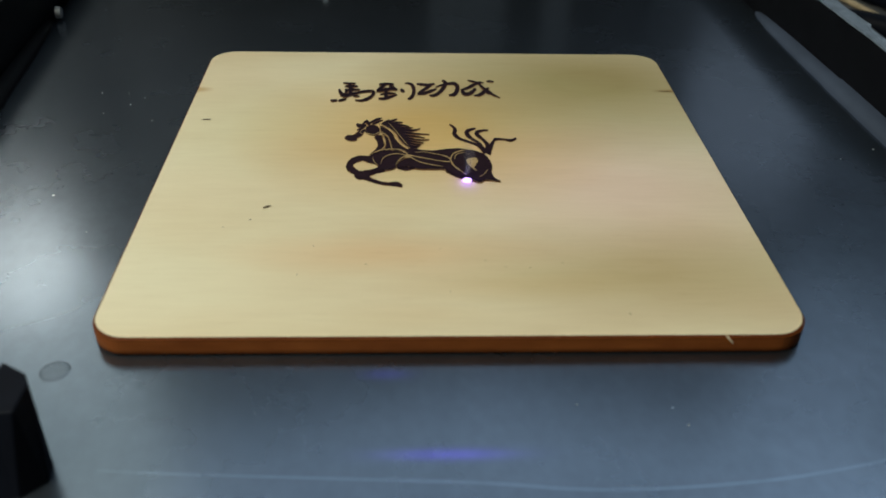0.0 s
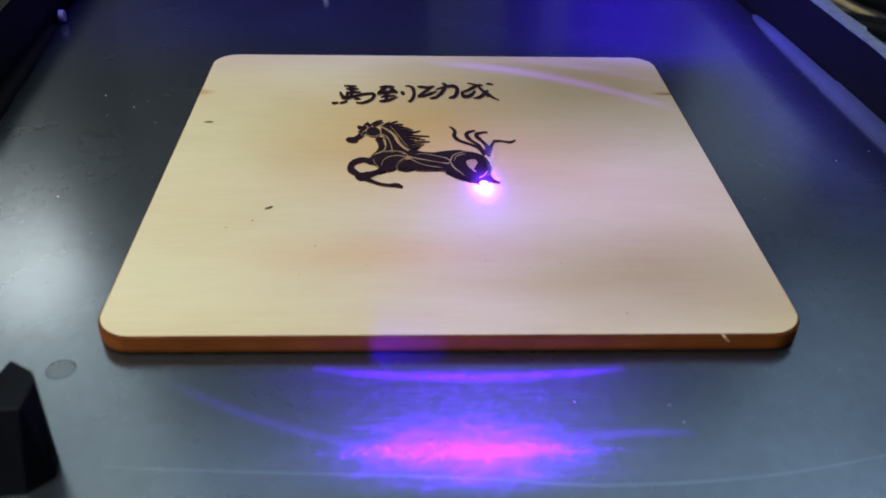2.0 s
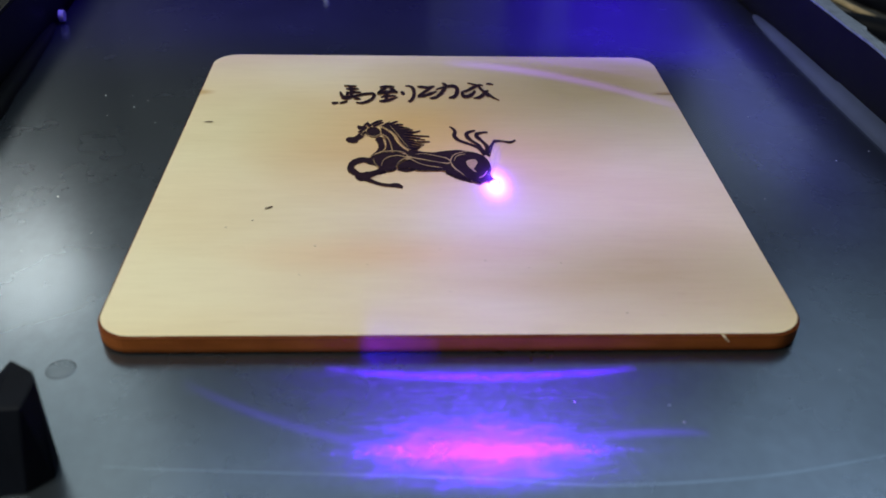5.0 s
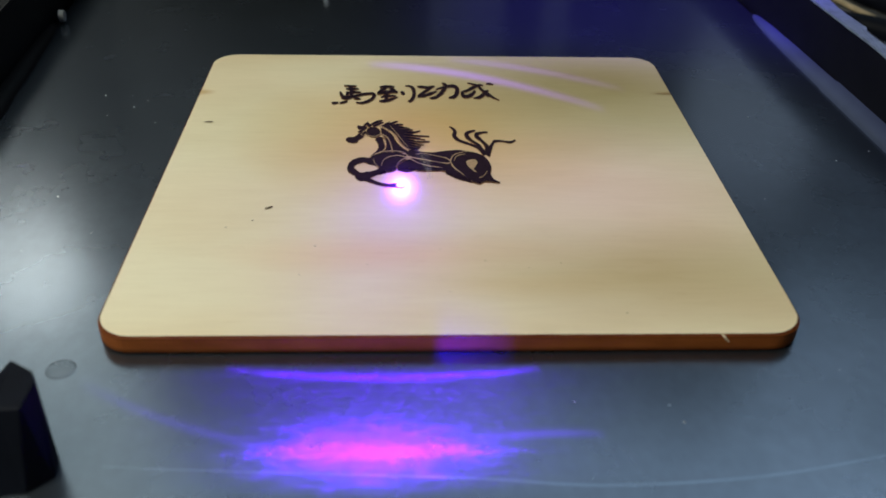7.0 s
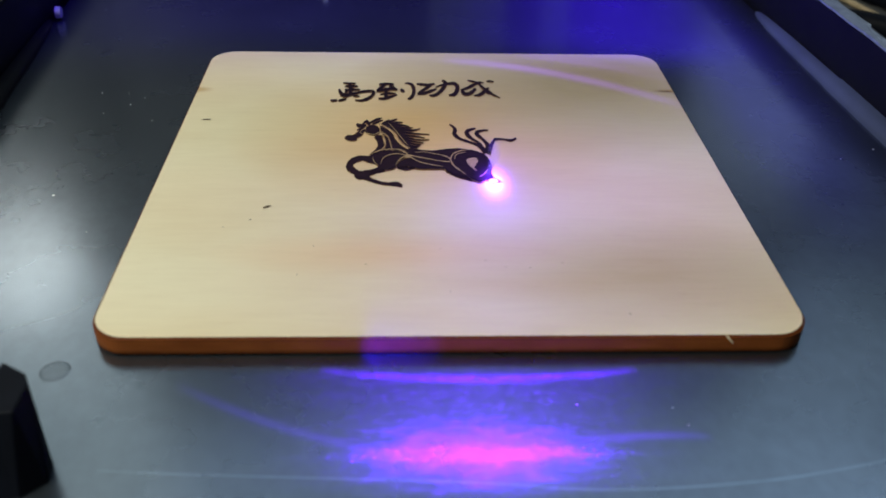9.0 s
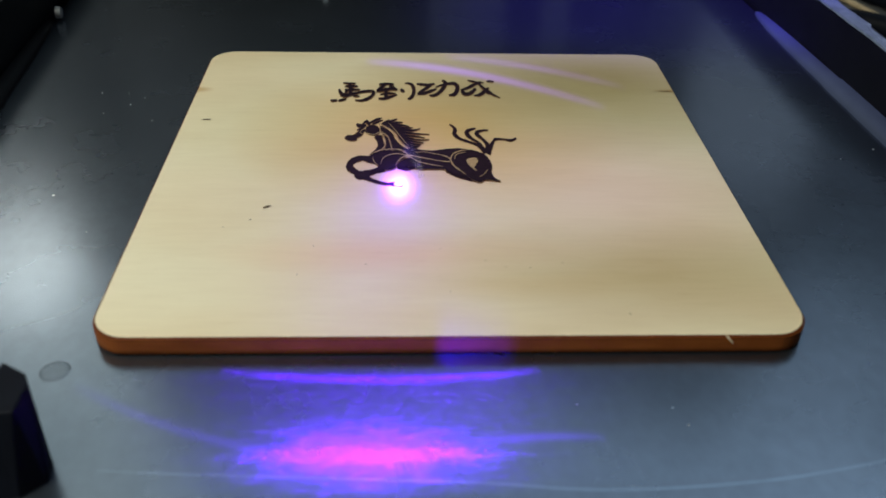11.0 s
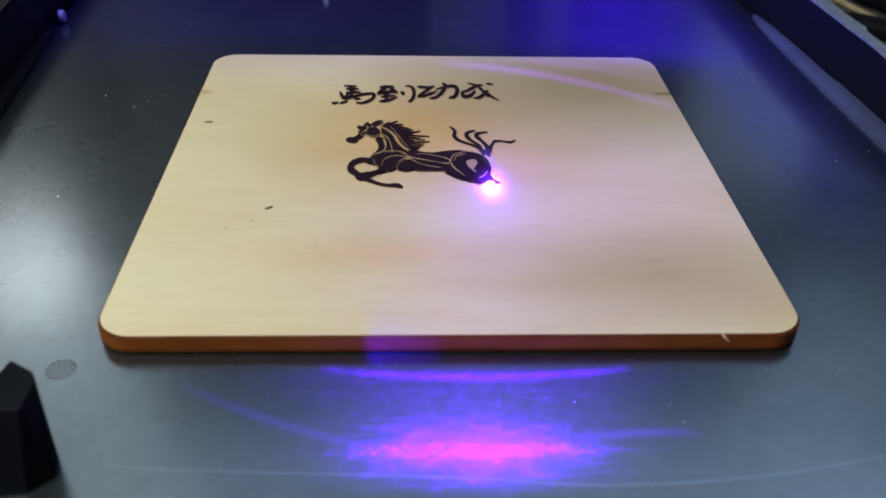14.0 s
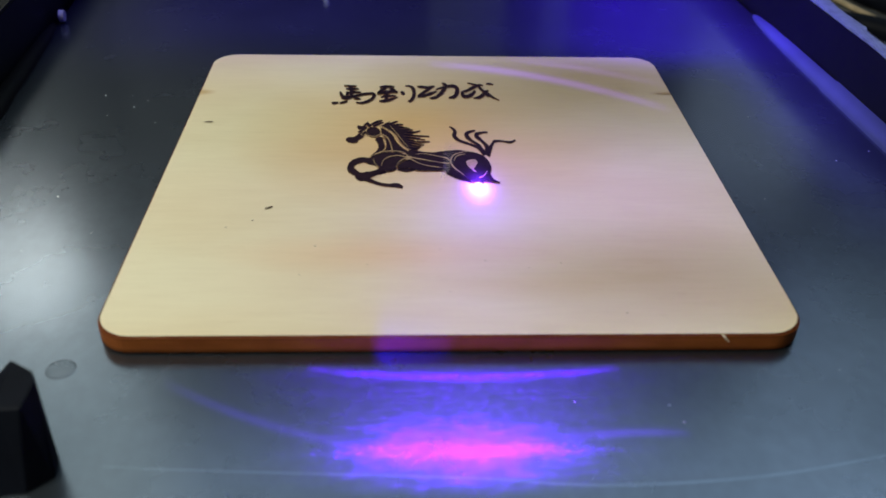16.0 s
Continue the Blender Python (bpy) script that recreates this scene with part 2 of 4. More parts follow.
def tube(name, pts, radius, mat, label, category, n=8):
    bm = bmesh.new()
    rings = []
    for i, p in enumerate(pts):
        d = (Vector(pts[min(i + 1, len(pts) - 1)]) - Vector(pts[max(i - 1, 0)])).normalized()
        a = d.cross(Vector((0, 0, 1))).normalized()
        u = a.cross(d)
        rings.append([bm.verts.new(Vector(p) + radius * (math.cos(k * 2 * math.pi / n) * a + math.sin(k * 2 * math.pi / n) * u)) for k in range(n)])
    for a, b in zip(rings, rings[1:]):
        for k in range(n):
            bm.faces.new((a[k], a[(k + 1) % n], b[(k + 1) % n], b[k]))
    bm.faces.new(rings[0])
    bm.faces.new(rings[-1][::-1])
    bmesh.ops.recalc_face_normals(bm, faces=bm.faces)
    return tagged(part(name, bm, mat, None, "", True), label, category)


# ---- structure ----
FRAME = pose(0, 0, 0, 0, 0, 3.5)  # the machine stands a little askew to the board


def structure():
    bm = bmesh.new()
    box(bm, -0.0865, 0.0952, -0.16, 0.225, -0.004, 0.0)
    bed = tagged(part("floor", bm, M_BED), "dark grey satin metal engraving bed", "bed", kind="structure")
    bed.matrix_world = FRAME
    bm = bmesh.new()
    box(bm, -0.9, 0.9, -0.8, 1.0, -0.06, -0.03)
    tagged(part("ground", bm, M_TABLE), "dark grey table top under the machine", "table", kind="structure")
    for n, b in (("wall_north", (-1.2, 1.2, 1.2, 1.25, -0.6, 1.7)), ("wall_south", (-1.2, 1.2, -1.25, -1.2, -0.6, 1.7)),
                 ("wall_east", (1.2, 1.25, -1.2, 1.2, -0.6, 1.7)), ("wall_west", (-1.25, -1.2, -1.2, 1.2, -0.6, 1.7)), ("ceiling", (-1.25, 1.25, -1.25, 1.25, 1.7, 1.75))):
        tagged(part(n, box(bmesh.new(), *b), M_ROOM), "plain grey painted room surface", "wall", kind="structure")


def rail(name, inner, out, label):
    """A low side wall of the machine's frame: foot fillet, upright, pale top edge."""
    ob = empty(name, FRAME, label=label, category="frame rail")
    s = 1 if out > inner else -1
    h = 0.0135
    bm = bmesh.new()
    # a rounded bead along the foot of the wall: round end, a nick in its top edge
    rows, steps = [], 9
    for y, f in [(-0.16, 1.3), (0.060, 1.04), (0.0835, 0.99), (0.0845, 0.93), (0.105, 0.84), (0.120, 0.68), (0.127, 0.50), (0.1305, 0.30), (0.132, 0.08)]:
        rows.append([bm.verts.new((inner + s * (0.0018 - 0.0037 * f * math.cos(a) + (0.0003 if y < 0.084 else 0.0) * math.sin(a)), y, 0.0019 * f * math.sin(a))) for a in np.linspace(0, math.pi / 2, steps)])
    for p, q in zip(rows, rows[1:]):
        for k in range(steps - 1):
            bm.faces.new((p[k], p[k + 1], q[k + 1], q[k]))
    bmesh.ops.recalc_face_normals(bm, faces=bm.faces)
    part("foot_strip", bm, M_FOOT if s > 0 else M_BLACK, ob, "grey rounded foot strip" if s > 0 else "", True)
    x0, x1 = sorted((inner + s * 0.002, out))
    part("upright", box(bmesh.new(), x0, x1, -0.16, 0.225, -0.03, h, 0.0004), M_BLACK, ob)
    if s < 0:
        part("top_strip", box(bmesh.new(), out + 0.0002, inner - 0.0022, -0.16, 0.225, h, h + 0.0004), M_BLACK, ob)
        return ob
    # crumpled paper tape with torn edges along the top
    bm, rows = bmesh.new(), []
    for i in range(150):
        y = -0.05 + 0.0018 * i
        wave = noise.noise((y * 70, 0, 3)) * 0.0005 + noise.noise((y * 260, 5, 1)) * 0.00022
        x0, x1 = inner + 0.0019 + wave, inner + (0.0056 if y > 0.084 else 0.0047) + noise.noise((y * 90, 9, 4)) * 0.0008
        rows.append([bm.verts.new((x0 + (x1 - x0) * k / 6, y, h + 0.00035 + 0.00022 * abs(noise.noise((k * 0.7, y * 300, 2))) * (1 if y > 0.09 else 2.2))) for k in range(7)])
    for p, q in zip(rows, rows[1:]):
        for k in range(6):
            bm.faces.new((p[k], p[k + 1], q[k + 1], q[k]))
    rim = [bm.edges.new((p[0], q[0])) if bm.edges.get((p[0], q[0])) is None else bm.edges.get((p[0], q[0])) for p, q in zip(rows, rows[1:])]
    low = bmesh.ops.extrude_edge_only(bm, edges=rim)["geom"]
    for v in low:
        if isinstance(v, bmesh.types.BMVert):
            v.co.z = h - 0.0001
    bmesh.ops.recalc_face_normals(bm, faces=bm.faces)
    part("top_strip", bm, M_TAPE, ob, "crumpled pale blue-grey paper tape")
    return ob


def column():
    ob = empty("machine_column", FRAME, label="black upright back of the engraving machine", category="machine")
    part("column_body", box(bmesh.new(), -0.10, 0.10, 0.226, 0.30, -0.03, 0.15, 0.003), M_BLACK, ob)
    # unseen plates, added so the bed mirrors two pale patches
    part("mirrored_plate", box(bmesh.new(), 0.016, 0.044, 0.2245, 0.2262, 0.020, 0.052, 0.0005), M_PLATE, ob, "pale grey plate")
    part("mirrored_plate", box(bmesh.new(), 0.058, 0.068, 0.2245, 0.2262, 0.010, 0.060, 0.0005), M_PLATE, ob, "blue-grey strip")


# invented support, out of view, that carries the light-shaping films
def film_rig():
    ob = empty("added_gantry", pose(0, 0, 0), label="unseen black gantry added over the bed to hold the films", category="gantry")
    part("housing", box(bmesh.new(), -0.030, 0.030, -0.165, 0.200, HEAD + 0.006, HEAD + 0.07, 0.003), M_BLACK, ob)
    part("post", box(bmesh.new(), -0.015, 0.015, 0.0, 0.03, HEAD + 0.069, 1.7, 0.002), M_BLACK, ob)
    for s in (-1, 1):
        x0, x1 = sorted((s * 0.0268, s * 0.0285))
        part("guide", box(bmesh.new(), x0, x1, -0.150, 0.086, SCREEN + 0.0006, HEAD + 0.007), M_BLACK, ob)
    for y in (0.104, 0.1865):
        part("cross_guide", box(bmesh.new(), -0.030, 0.030, y, y + 0.002, SCREEN + 0.0001, HEAD + 0.007), M_BLACK, ob)


# ---- the board ----
def wooden_board():
    ob = empty("wooden_board", pose(0, 0, 0), label="pale square plywood coaster with burnt brown edges lying on the bed", category="board")
    bm = bmesh.new()
    pts = rounded(0.05, 0.0, 0.1, 0.0052)
    bev = 0.0003
    levels = [(0.0, bev), (bev, 0.0), (TOP - bev, 0.0), (TOP, bev)]
    cy = 0.05
    rings = [[bm.verts.new((x * (1 - d / 0.05), cy + (y - cy) * (1 - d / 0.05), z)) for x, y in pts] for z, d in levels]
    n = len(pts)
    for a, b in zip(rings, rings[1:]):
        for k in range(n):
            f = bm.faces.new((a[k], a[(k + 1) % n], b[(k + 1) % n], b[k]))
            f.material_index = 1
    bm.faces.new(rings[-1])
    bm.faces.new(rings[0][::-1]).material_index = 1
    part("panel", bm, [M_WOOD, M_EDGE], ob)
    return ob


def engraved_horse(board):
    bm, rim = bmesh.new(), bmesh.new()
    RIM[:] = [rim]
    # head and muzzle
    patch(bm, [(-18.31, 58.07), (-17.82, 59.01), (-16.96, 59.02), (-16.35, 59.73), (-15.75, 60.92), (-15.14, 62.12), (-14.78, 61.4), (-14.85, 60.21), (-15.22, 58.8), (-15.94, 57.86), (-16.11, 56.94), (-16.96, 56.7), (-17.83, 57.15)])
    patch(bm, [(-14.46, 61.65), (-14.18, 62.86), (-13.31, 63.35), (-12.42, 62.88), (-11.83, 61.44), (-11.8, 60.01), (-12.32, 59.29), (-13.07, 59.05), (-13.96, 59.75)])
    # ears and forelock
    brush(bm, [(-16.31, 63.81, 0.32), (-15.84, 63.08, 0.75), (-15.17, 62.85, 0.64), (-14.41, 63.1, 0.43)])
    brush(bm, [(-14.5, 65.56, 0.21), (-14.23, 64.33, 0.64), (-13.65, 63.6, 0.54)])
    brush(bm, [(-13.89, 64.08, 0.32), (-13.03, 65.08, 0.48), (-12.27, 65.84, 0.48), (-11.5, 66.35, 0.16)])
    brush(bm, [(-13.32, 63.6, 0.32), (-12.46, 64.35, 0.43), (-11.81, 65.09, 0.32), (-11.26, 65.35, 0.13)])
    brush(bm, [(-15.4, 63.09, 0.21), (-14.89, 64.07, 0.43), (-14.7, 65.06, 0.21)])
    brush(bm, [(-16.19, 61.15, 0.16), (-15.45, 61.64, 0.37), (-14.82, 62.37, 0.32)])
    brush(bm, [(-15.02, 61.88, 0.32), (-14.54, 60.69, 0.32), (-14.07, 59.75, 0.21)])
    # neck
    patch(bm, [(-12.73, 58.35), (-11.56, 59.07), (-11.08, 56.98), (-10.82, 54.71), (-11.31, 52.71), (-12.74, 51.38), (-13.36, 51.38), (-12.57, 52.92), (-12.08, 54.25), (-12.02, 56.06)])
    patch(bm, [(-11.35, 59.3), (-10.35, 58.14), (-9.77, 55.4), (-9.53, 53.16), (-10.47, 52.93), (-11.2, 52.49), (-10.6, 54.27), (-10.55, 56.99)])
    patch(bm, [(-11.76, 62.88), (-10.86, 62.17), (-9.51, 60.03), (-8.72, 57.23), (-7.53, 54.74), (-6.47, 53.19), (-7.95, 52.95), (-9.21, 53.16), (-9.46, 55.63), (-10.14, 58.38), (-11.36, 59.77), (-11.61, 61.44)])
    # mane
    patch(bm, [(-11.33, 63.38), (-10.23, 64.12), (-9.01, 63.65), (-8.11, 62.68), (-7.67, 61.0), (-7.33, 59.11), (-7.11, 57.25), (-6.68, 55.65), (-6.05, 54.08), (-7.0, 55.2), (-7.97, 57.47), (-8.75, 60.04), (-9.98, 61.93)])
    brush(bm, [(-11.55, 63.62, 0.32), (-10.68, 64.61, 0.43), (-10.03, 65.61, 0.16)])
    brush(bm, [(-10.89, 63.87, 0.43), (-9.91, 64.62, 0.48), (-9.14, 65.37, 0.37), (-8.47, 65.88, 0.13)])
    brush(bm, [(-10, 63.64, 0.54), (-8.68, 64.14, 0.48), (-7.9, 64.4, 0.27), (-7.35, 64.4, 0.11)])
    brush(bm, [(-9.33, 63.15, 0.54), (-8.01, 63.17, 0.54), (-7.01, 62.94, 0.32), (-6.13, 62.7, 0.11)])
    brush(bm, [(-8.66, 62.19, 0.64), (-7.34, 61.96, 0.48), (-6.35, 61.97, 0.27), (-5.47, 62.22, 0.11)])
    brush(bm, [(-8.43, 61.47, 0.64), (-6.9, 61.01, 0.48), (-5.36, 61.02, 0.34), (-4.04, 61.76, 0.11)])
    brush(bm, [(-7.99, 60.28, 0.64), (-6.46, 59.82, 0.43), (-4.72, 59.6, 0.26), (-2.33, 59.39, 0.11)])
    brush(bm, [(-7.66, 59.1, 0.59), (-6.25, 58.65, 0.36), (-4.73, 58.43, 0.24), (-3.22, 57.98, 0.11)])
    brush(bm, [(-7.55, 58.17, 0.59), (-5.93, 57.49, 0.36), (-4.1, 57.05, 0.24), (-2.37, 57.29, 0.11)])
    brush(bm, [(-7.33, 57.25, 0.59), (-5.93, 56.57, 0.34), (-4.76, 56.12, 0.21), (-3.47, 55.91, 0.11)])
    brush(bm, [(-7, 56.33, 0.59), (-5.94, 55.66, 0.36), (-4.98, 55.21, 0.26), (-4.02, 55.22, 0.11)])
    brush(bm, [(-6.79, 55.42, 0.59), (-5.94, 54.75, 0.43), (-5.09, 54.31, 0.32), (-4.24, 54.77, 0.13)])
    brush(bm, [(-6.26, 54.3, 0.54), (-5.52, 53.86, 0.36), (-4.67, 53.87, 0.16)])
    # chest, shoulder and belly
    patch(bm, [(-13.24, 50.94), (-12.23, 52.04), (-10.99, 52.49), (-8.79, 52.73), (-7.31, 52.08), (-6.48, 50.78), (-7.1, 49.91), (-7.92, 48.84), (-8.63, 47.15), (-8.72, 46.32), (-9.73, 45.7), (-11.15, 45.48), (-12.14, 44.87), (-12.97, 45.47), (-12.08, 46.3), (-11.69, 47.13), (-12.44, 48.18), (-12.99, 49.44)])
    patch(bm, [(-6.47, 53.41), (-4.99, 53.42), (-3.52, 52.99), (-1.63, 52.78), (0.72, 53.46), (3.17, 53.71), (5.78, 52.84), (7.48, 51.53), (6.85, 50.01), (4.83, 51.08), (2.96, 51.5), (1.96, 50.19), (1.35, 48.05), (2.09, 46.18), (2.91, 44.34), (3.56, 43.13), (1.99, 44.13), (0.42, 45.35), (-0.07, 45.96), (-2.31, 45.95), (-4.45, 45.93), (-5.67, 46.55), (-7.1, 46.75), (-8.42, 46.95), (-7.51, 48.84), (-6.48, 50.13), (-7.0, 52.08)])
    patch(bm, [(1.77, 50.62), (3.0, 52.38), (4.93, 52.83), (6.99, 51.97), (8.12, 50.23), (8.64, 47.47), (8.33, 44.78), (8.79, 42.96), (9.8, 41.77), (8.41, 41.96), (7.12, 42.15), (6.06, 41.35), (4.53, 42.54), (3.19, 43.73), (2.08, 45.97), (1.55, 48.06)])
    # foreleg
    brush(bm, [(-12.06, 49.24, 1.39), (-13.41, 49.65, 1.18), (-14.66, 50.07, 0.91), (-15.98, 49.42, 1.07), (-16.74, 48.15, 1.18), (-16.77, 46.69, 1.18), (-16.21, 45.66, 0.96), (-15.36, 44.65, 0.86)])
    brush(bm, [(-15.75, 44.44, 0.96), (-14.62, 43.84, 1.39), (-13.54, 44.45, 1.18), (-12.25, 45.27, 0.86), (-10.55, 46.1, 0.86)])
    brush(bm, [(-14.1, 43.44, 1.07), (-13.07, 42.45, 0.64), (-11.65, 41.47, 0.49), (-10.05, 40.89, 0.49), (-8.77, 40.9, 0.7), (-8.08, 40.7, 0.7), (-7.38, 40.12, 0.32)])
    brush(bm, [(-8.32, 46.95, 0.54), (-7.1, 46.33, 0.64), (-5.87, 46.34, 0.43), (-5.16, 46.55, 0.21)])
    brush(bm, [(0.43, 45.55, 0.54), (1.99, 44.13, 0.64), (3.75, 42.93, 0.54), (4.9, 41.94, 0.21)])
    # tail
    brush(bm, [(7.83, 51.97, 0.64), (6.86, 54.86, 0.54), (5.14, 56.44, 0.43), (3.37, 57.81, 0.54), (2.48, 59.67, 0.75), (2.68, 61.58, 0.64), (2.29, 62.79, 0.43), (1.66, 63.76, 0.16)])
    brush(bm, [(7.86, 52.41, 0.75), (7.03, 55.77, 0.54), (5.65, 57.83, 0.54), (4.89, 59.7, 0.75), (5.19, 61.13, 0.64), (6.68, 62.11, 0.21)])
    brush(bm, [(8.08, 52.41, 1.07), (8.5, 55.33, 0.75), (7.61, 57.85, 0.54), (6.75, 59.71, 0.75), (7.27, 60.91, 0.54), (9.07, 61.41, 0.21)])
    brush(bm, [(8.15, 51.97, 1.18), (8.99, 54.65, 0.75), (9.69, 56.71, 0.43), (10.2, 57.64, 0.43), (11.61, 57.65, 0.32), (13.09, 57.2, 0.43), (14.16, 58.14, 0.27)])
    horse = part('engraved_horse', bm, M_CHAR, board, 'dark brown burnt engraving of a galloping horse')
    part('scorched_rim', rim, M_SCORCH, horse, 'brown scorched rim round the engraving')
    bm = bmesh.new()
    patch(bm, [(4.17, 48.71), (4.63, 49.56), (5.79, 49.79), (6.25, 48.72), (5.85, 47.45), (5.46, 46.2), (5.9, 44.97), (4.95, 46.2), (4.41, 47.44)], UNBURNT)
    patch(bm, [(-6.89, 50.56), (-6.27, 51.0), (-5.75, 50.57), (-6.17, 49.7), (-6.79, 49.91)], UNBURNT)
    brush(bm, [(-11.99, 63.61, 0.16), (-11.73, 61.68, 0.21), (-11.68, 59.77, 0.21), (-11, 58.14, 0.21), (-10.64, 56.07, 0.21), (-10.71, 54.26, 0.21), (-11.51, 52.48, 0.21), (-12.95, 51.38, 0.11)], UNBURNT, 0.62)
    brush(bm, [(-11.69, 60.01, 0.21), (-10.35, 58.38, 0.27), (-9.78, 56.08, 0.21), (-9.54, 54.27, 0.27), (-9.32, 52.94, 0.21)], UNBURNT, 0.62)
    brush(bm, [(-11.99, 63.37, 0.16), (-10.75, 62.17, 0.27), (-9.41, 60.27, 0.27), (-8.62, 57.7, 0.27), (-7.43, 54.97, 0.27), (-5.94, 53.41, 0.13)], UNBURNT, 0.62)
    brush(bm, [(-10, 63.39, 0.11), (-8.98, 60.99, 0.16), (-7.98, 58.4, 0.21), (-7.11, 56.1, 0.16), (-6.47, 54.75, 0.11)], UNBURNT, 0.62)
    brush(bm, [(-14.72, 59.74, 0.21), (-13.83, 59.05, 0.21), (-12.74, 58.82, 0.21), (-11.68, 59.77, 0.21)], UNBURNT, 0.62)
    brush(bm, [(-15.02, 59.03, 0.16), (-15.48, 59.73, 0.16), (-14.77, 61.17, 0.21), (-14.26, 62.13, 0.21)], UNBURNT, 0.62)
    brush(bm, [(-13.24, 50.94, 0.13), (-12.23, 52.04, 0.21), (-11.1, 52.71, 0.27), (-8.79, 52.95, 0.27), (-7.21, 52.3, 0.27), (-6.37, 50.56, 0.32)], UNBURNT, 0.62)
    brush(bm, [(-11.29, 47.34, 0.13), (-10.93, 49.46, 0.21), (-9.81, 50.75, 0.21), (-8.25, 51.2, 0.21), (-6.69, 50.56, 0.27)], UNBURNT, 0.62)
    brush(bm, [(-8.63, 46.94, 0.13), (-8.03, 48.84, 0.21), (-7.31, 49.91, 0.27), (-6.48, 50.35, 0.27)], UNBURNT, 0.62)
    brush(bm, [(-12, 47.13, 0.13), (-12.55, 48.39, 0.16), (-12.8, 49.87, 0.13)], UNBURNT, 0.62)
    brush(bm, [(-6.06, 50.56, 0.32), (-3.78, 49.72, 0.27), (-1.52, 48.88, 0.21), (0.84, 48.26, 0.27), (1.39, 49.11, 0.32)], UNBURNT, 0.62)
    brush(bm, [(-5.96, 49.92, 0.27), (-4.42, 48.23, 0.21), (-2.38, 47.19, 0.19), (-0.25, 46.58, 0.13)], UNBURNT, 0.62)
    brush(bm, [(-5.11, 51.66, 0.11), (-3.33, 51.89, 0.17), (-1.67, 51.25, 0.21), (0.29, 50.39, 0.27), (1.29, 49.33, 0.32)], UNBURNT, 0.62)
    brush(bm, [(1.29, 49.11, 0.32), (1.78, 51.05, 0.27), (2.88, 52.15, 0.27), (4.5, 52.83, 0.16), (5.76, 52.62, 0.11)], UNBURNT, 0.62)
    brush(bm, [(2.01, 49.12, 0.13), (2.29, 50.62, 0.21), (3.17, 51.5, 0.21), (4.23, 51.73, 0.11)], UNBURNT, 0.62)
    brush(bm, [(1.28, 48.9, 0.32), (1.81, 46.8, 0.37), (2.66, 45.36, 0.32), (3.69, 43.74, 0.13)], UNBURNT, 0.62)
    brush(bm, [(6.17, 42.94, 0.11), (7.03, 43.75, 0.16), (7.76, 45.39, 0.11)], UNBURNT, 0.62)
    part('unburnt_line', bm, M_LINE, horse, 'pale unburnt lines inside the horse')


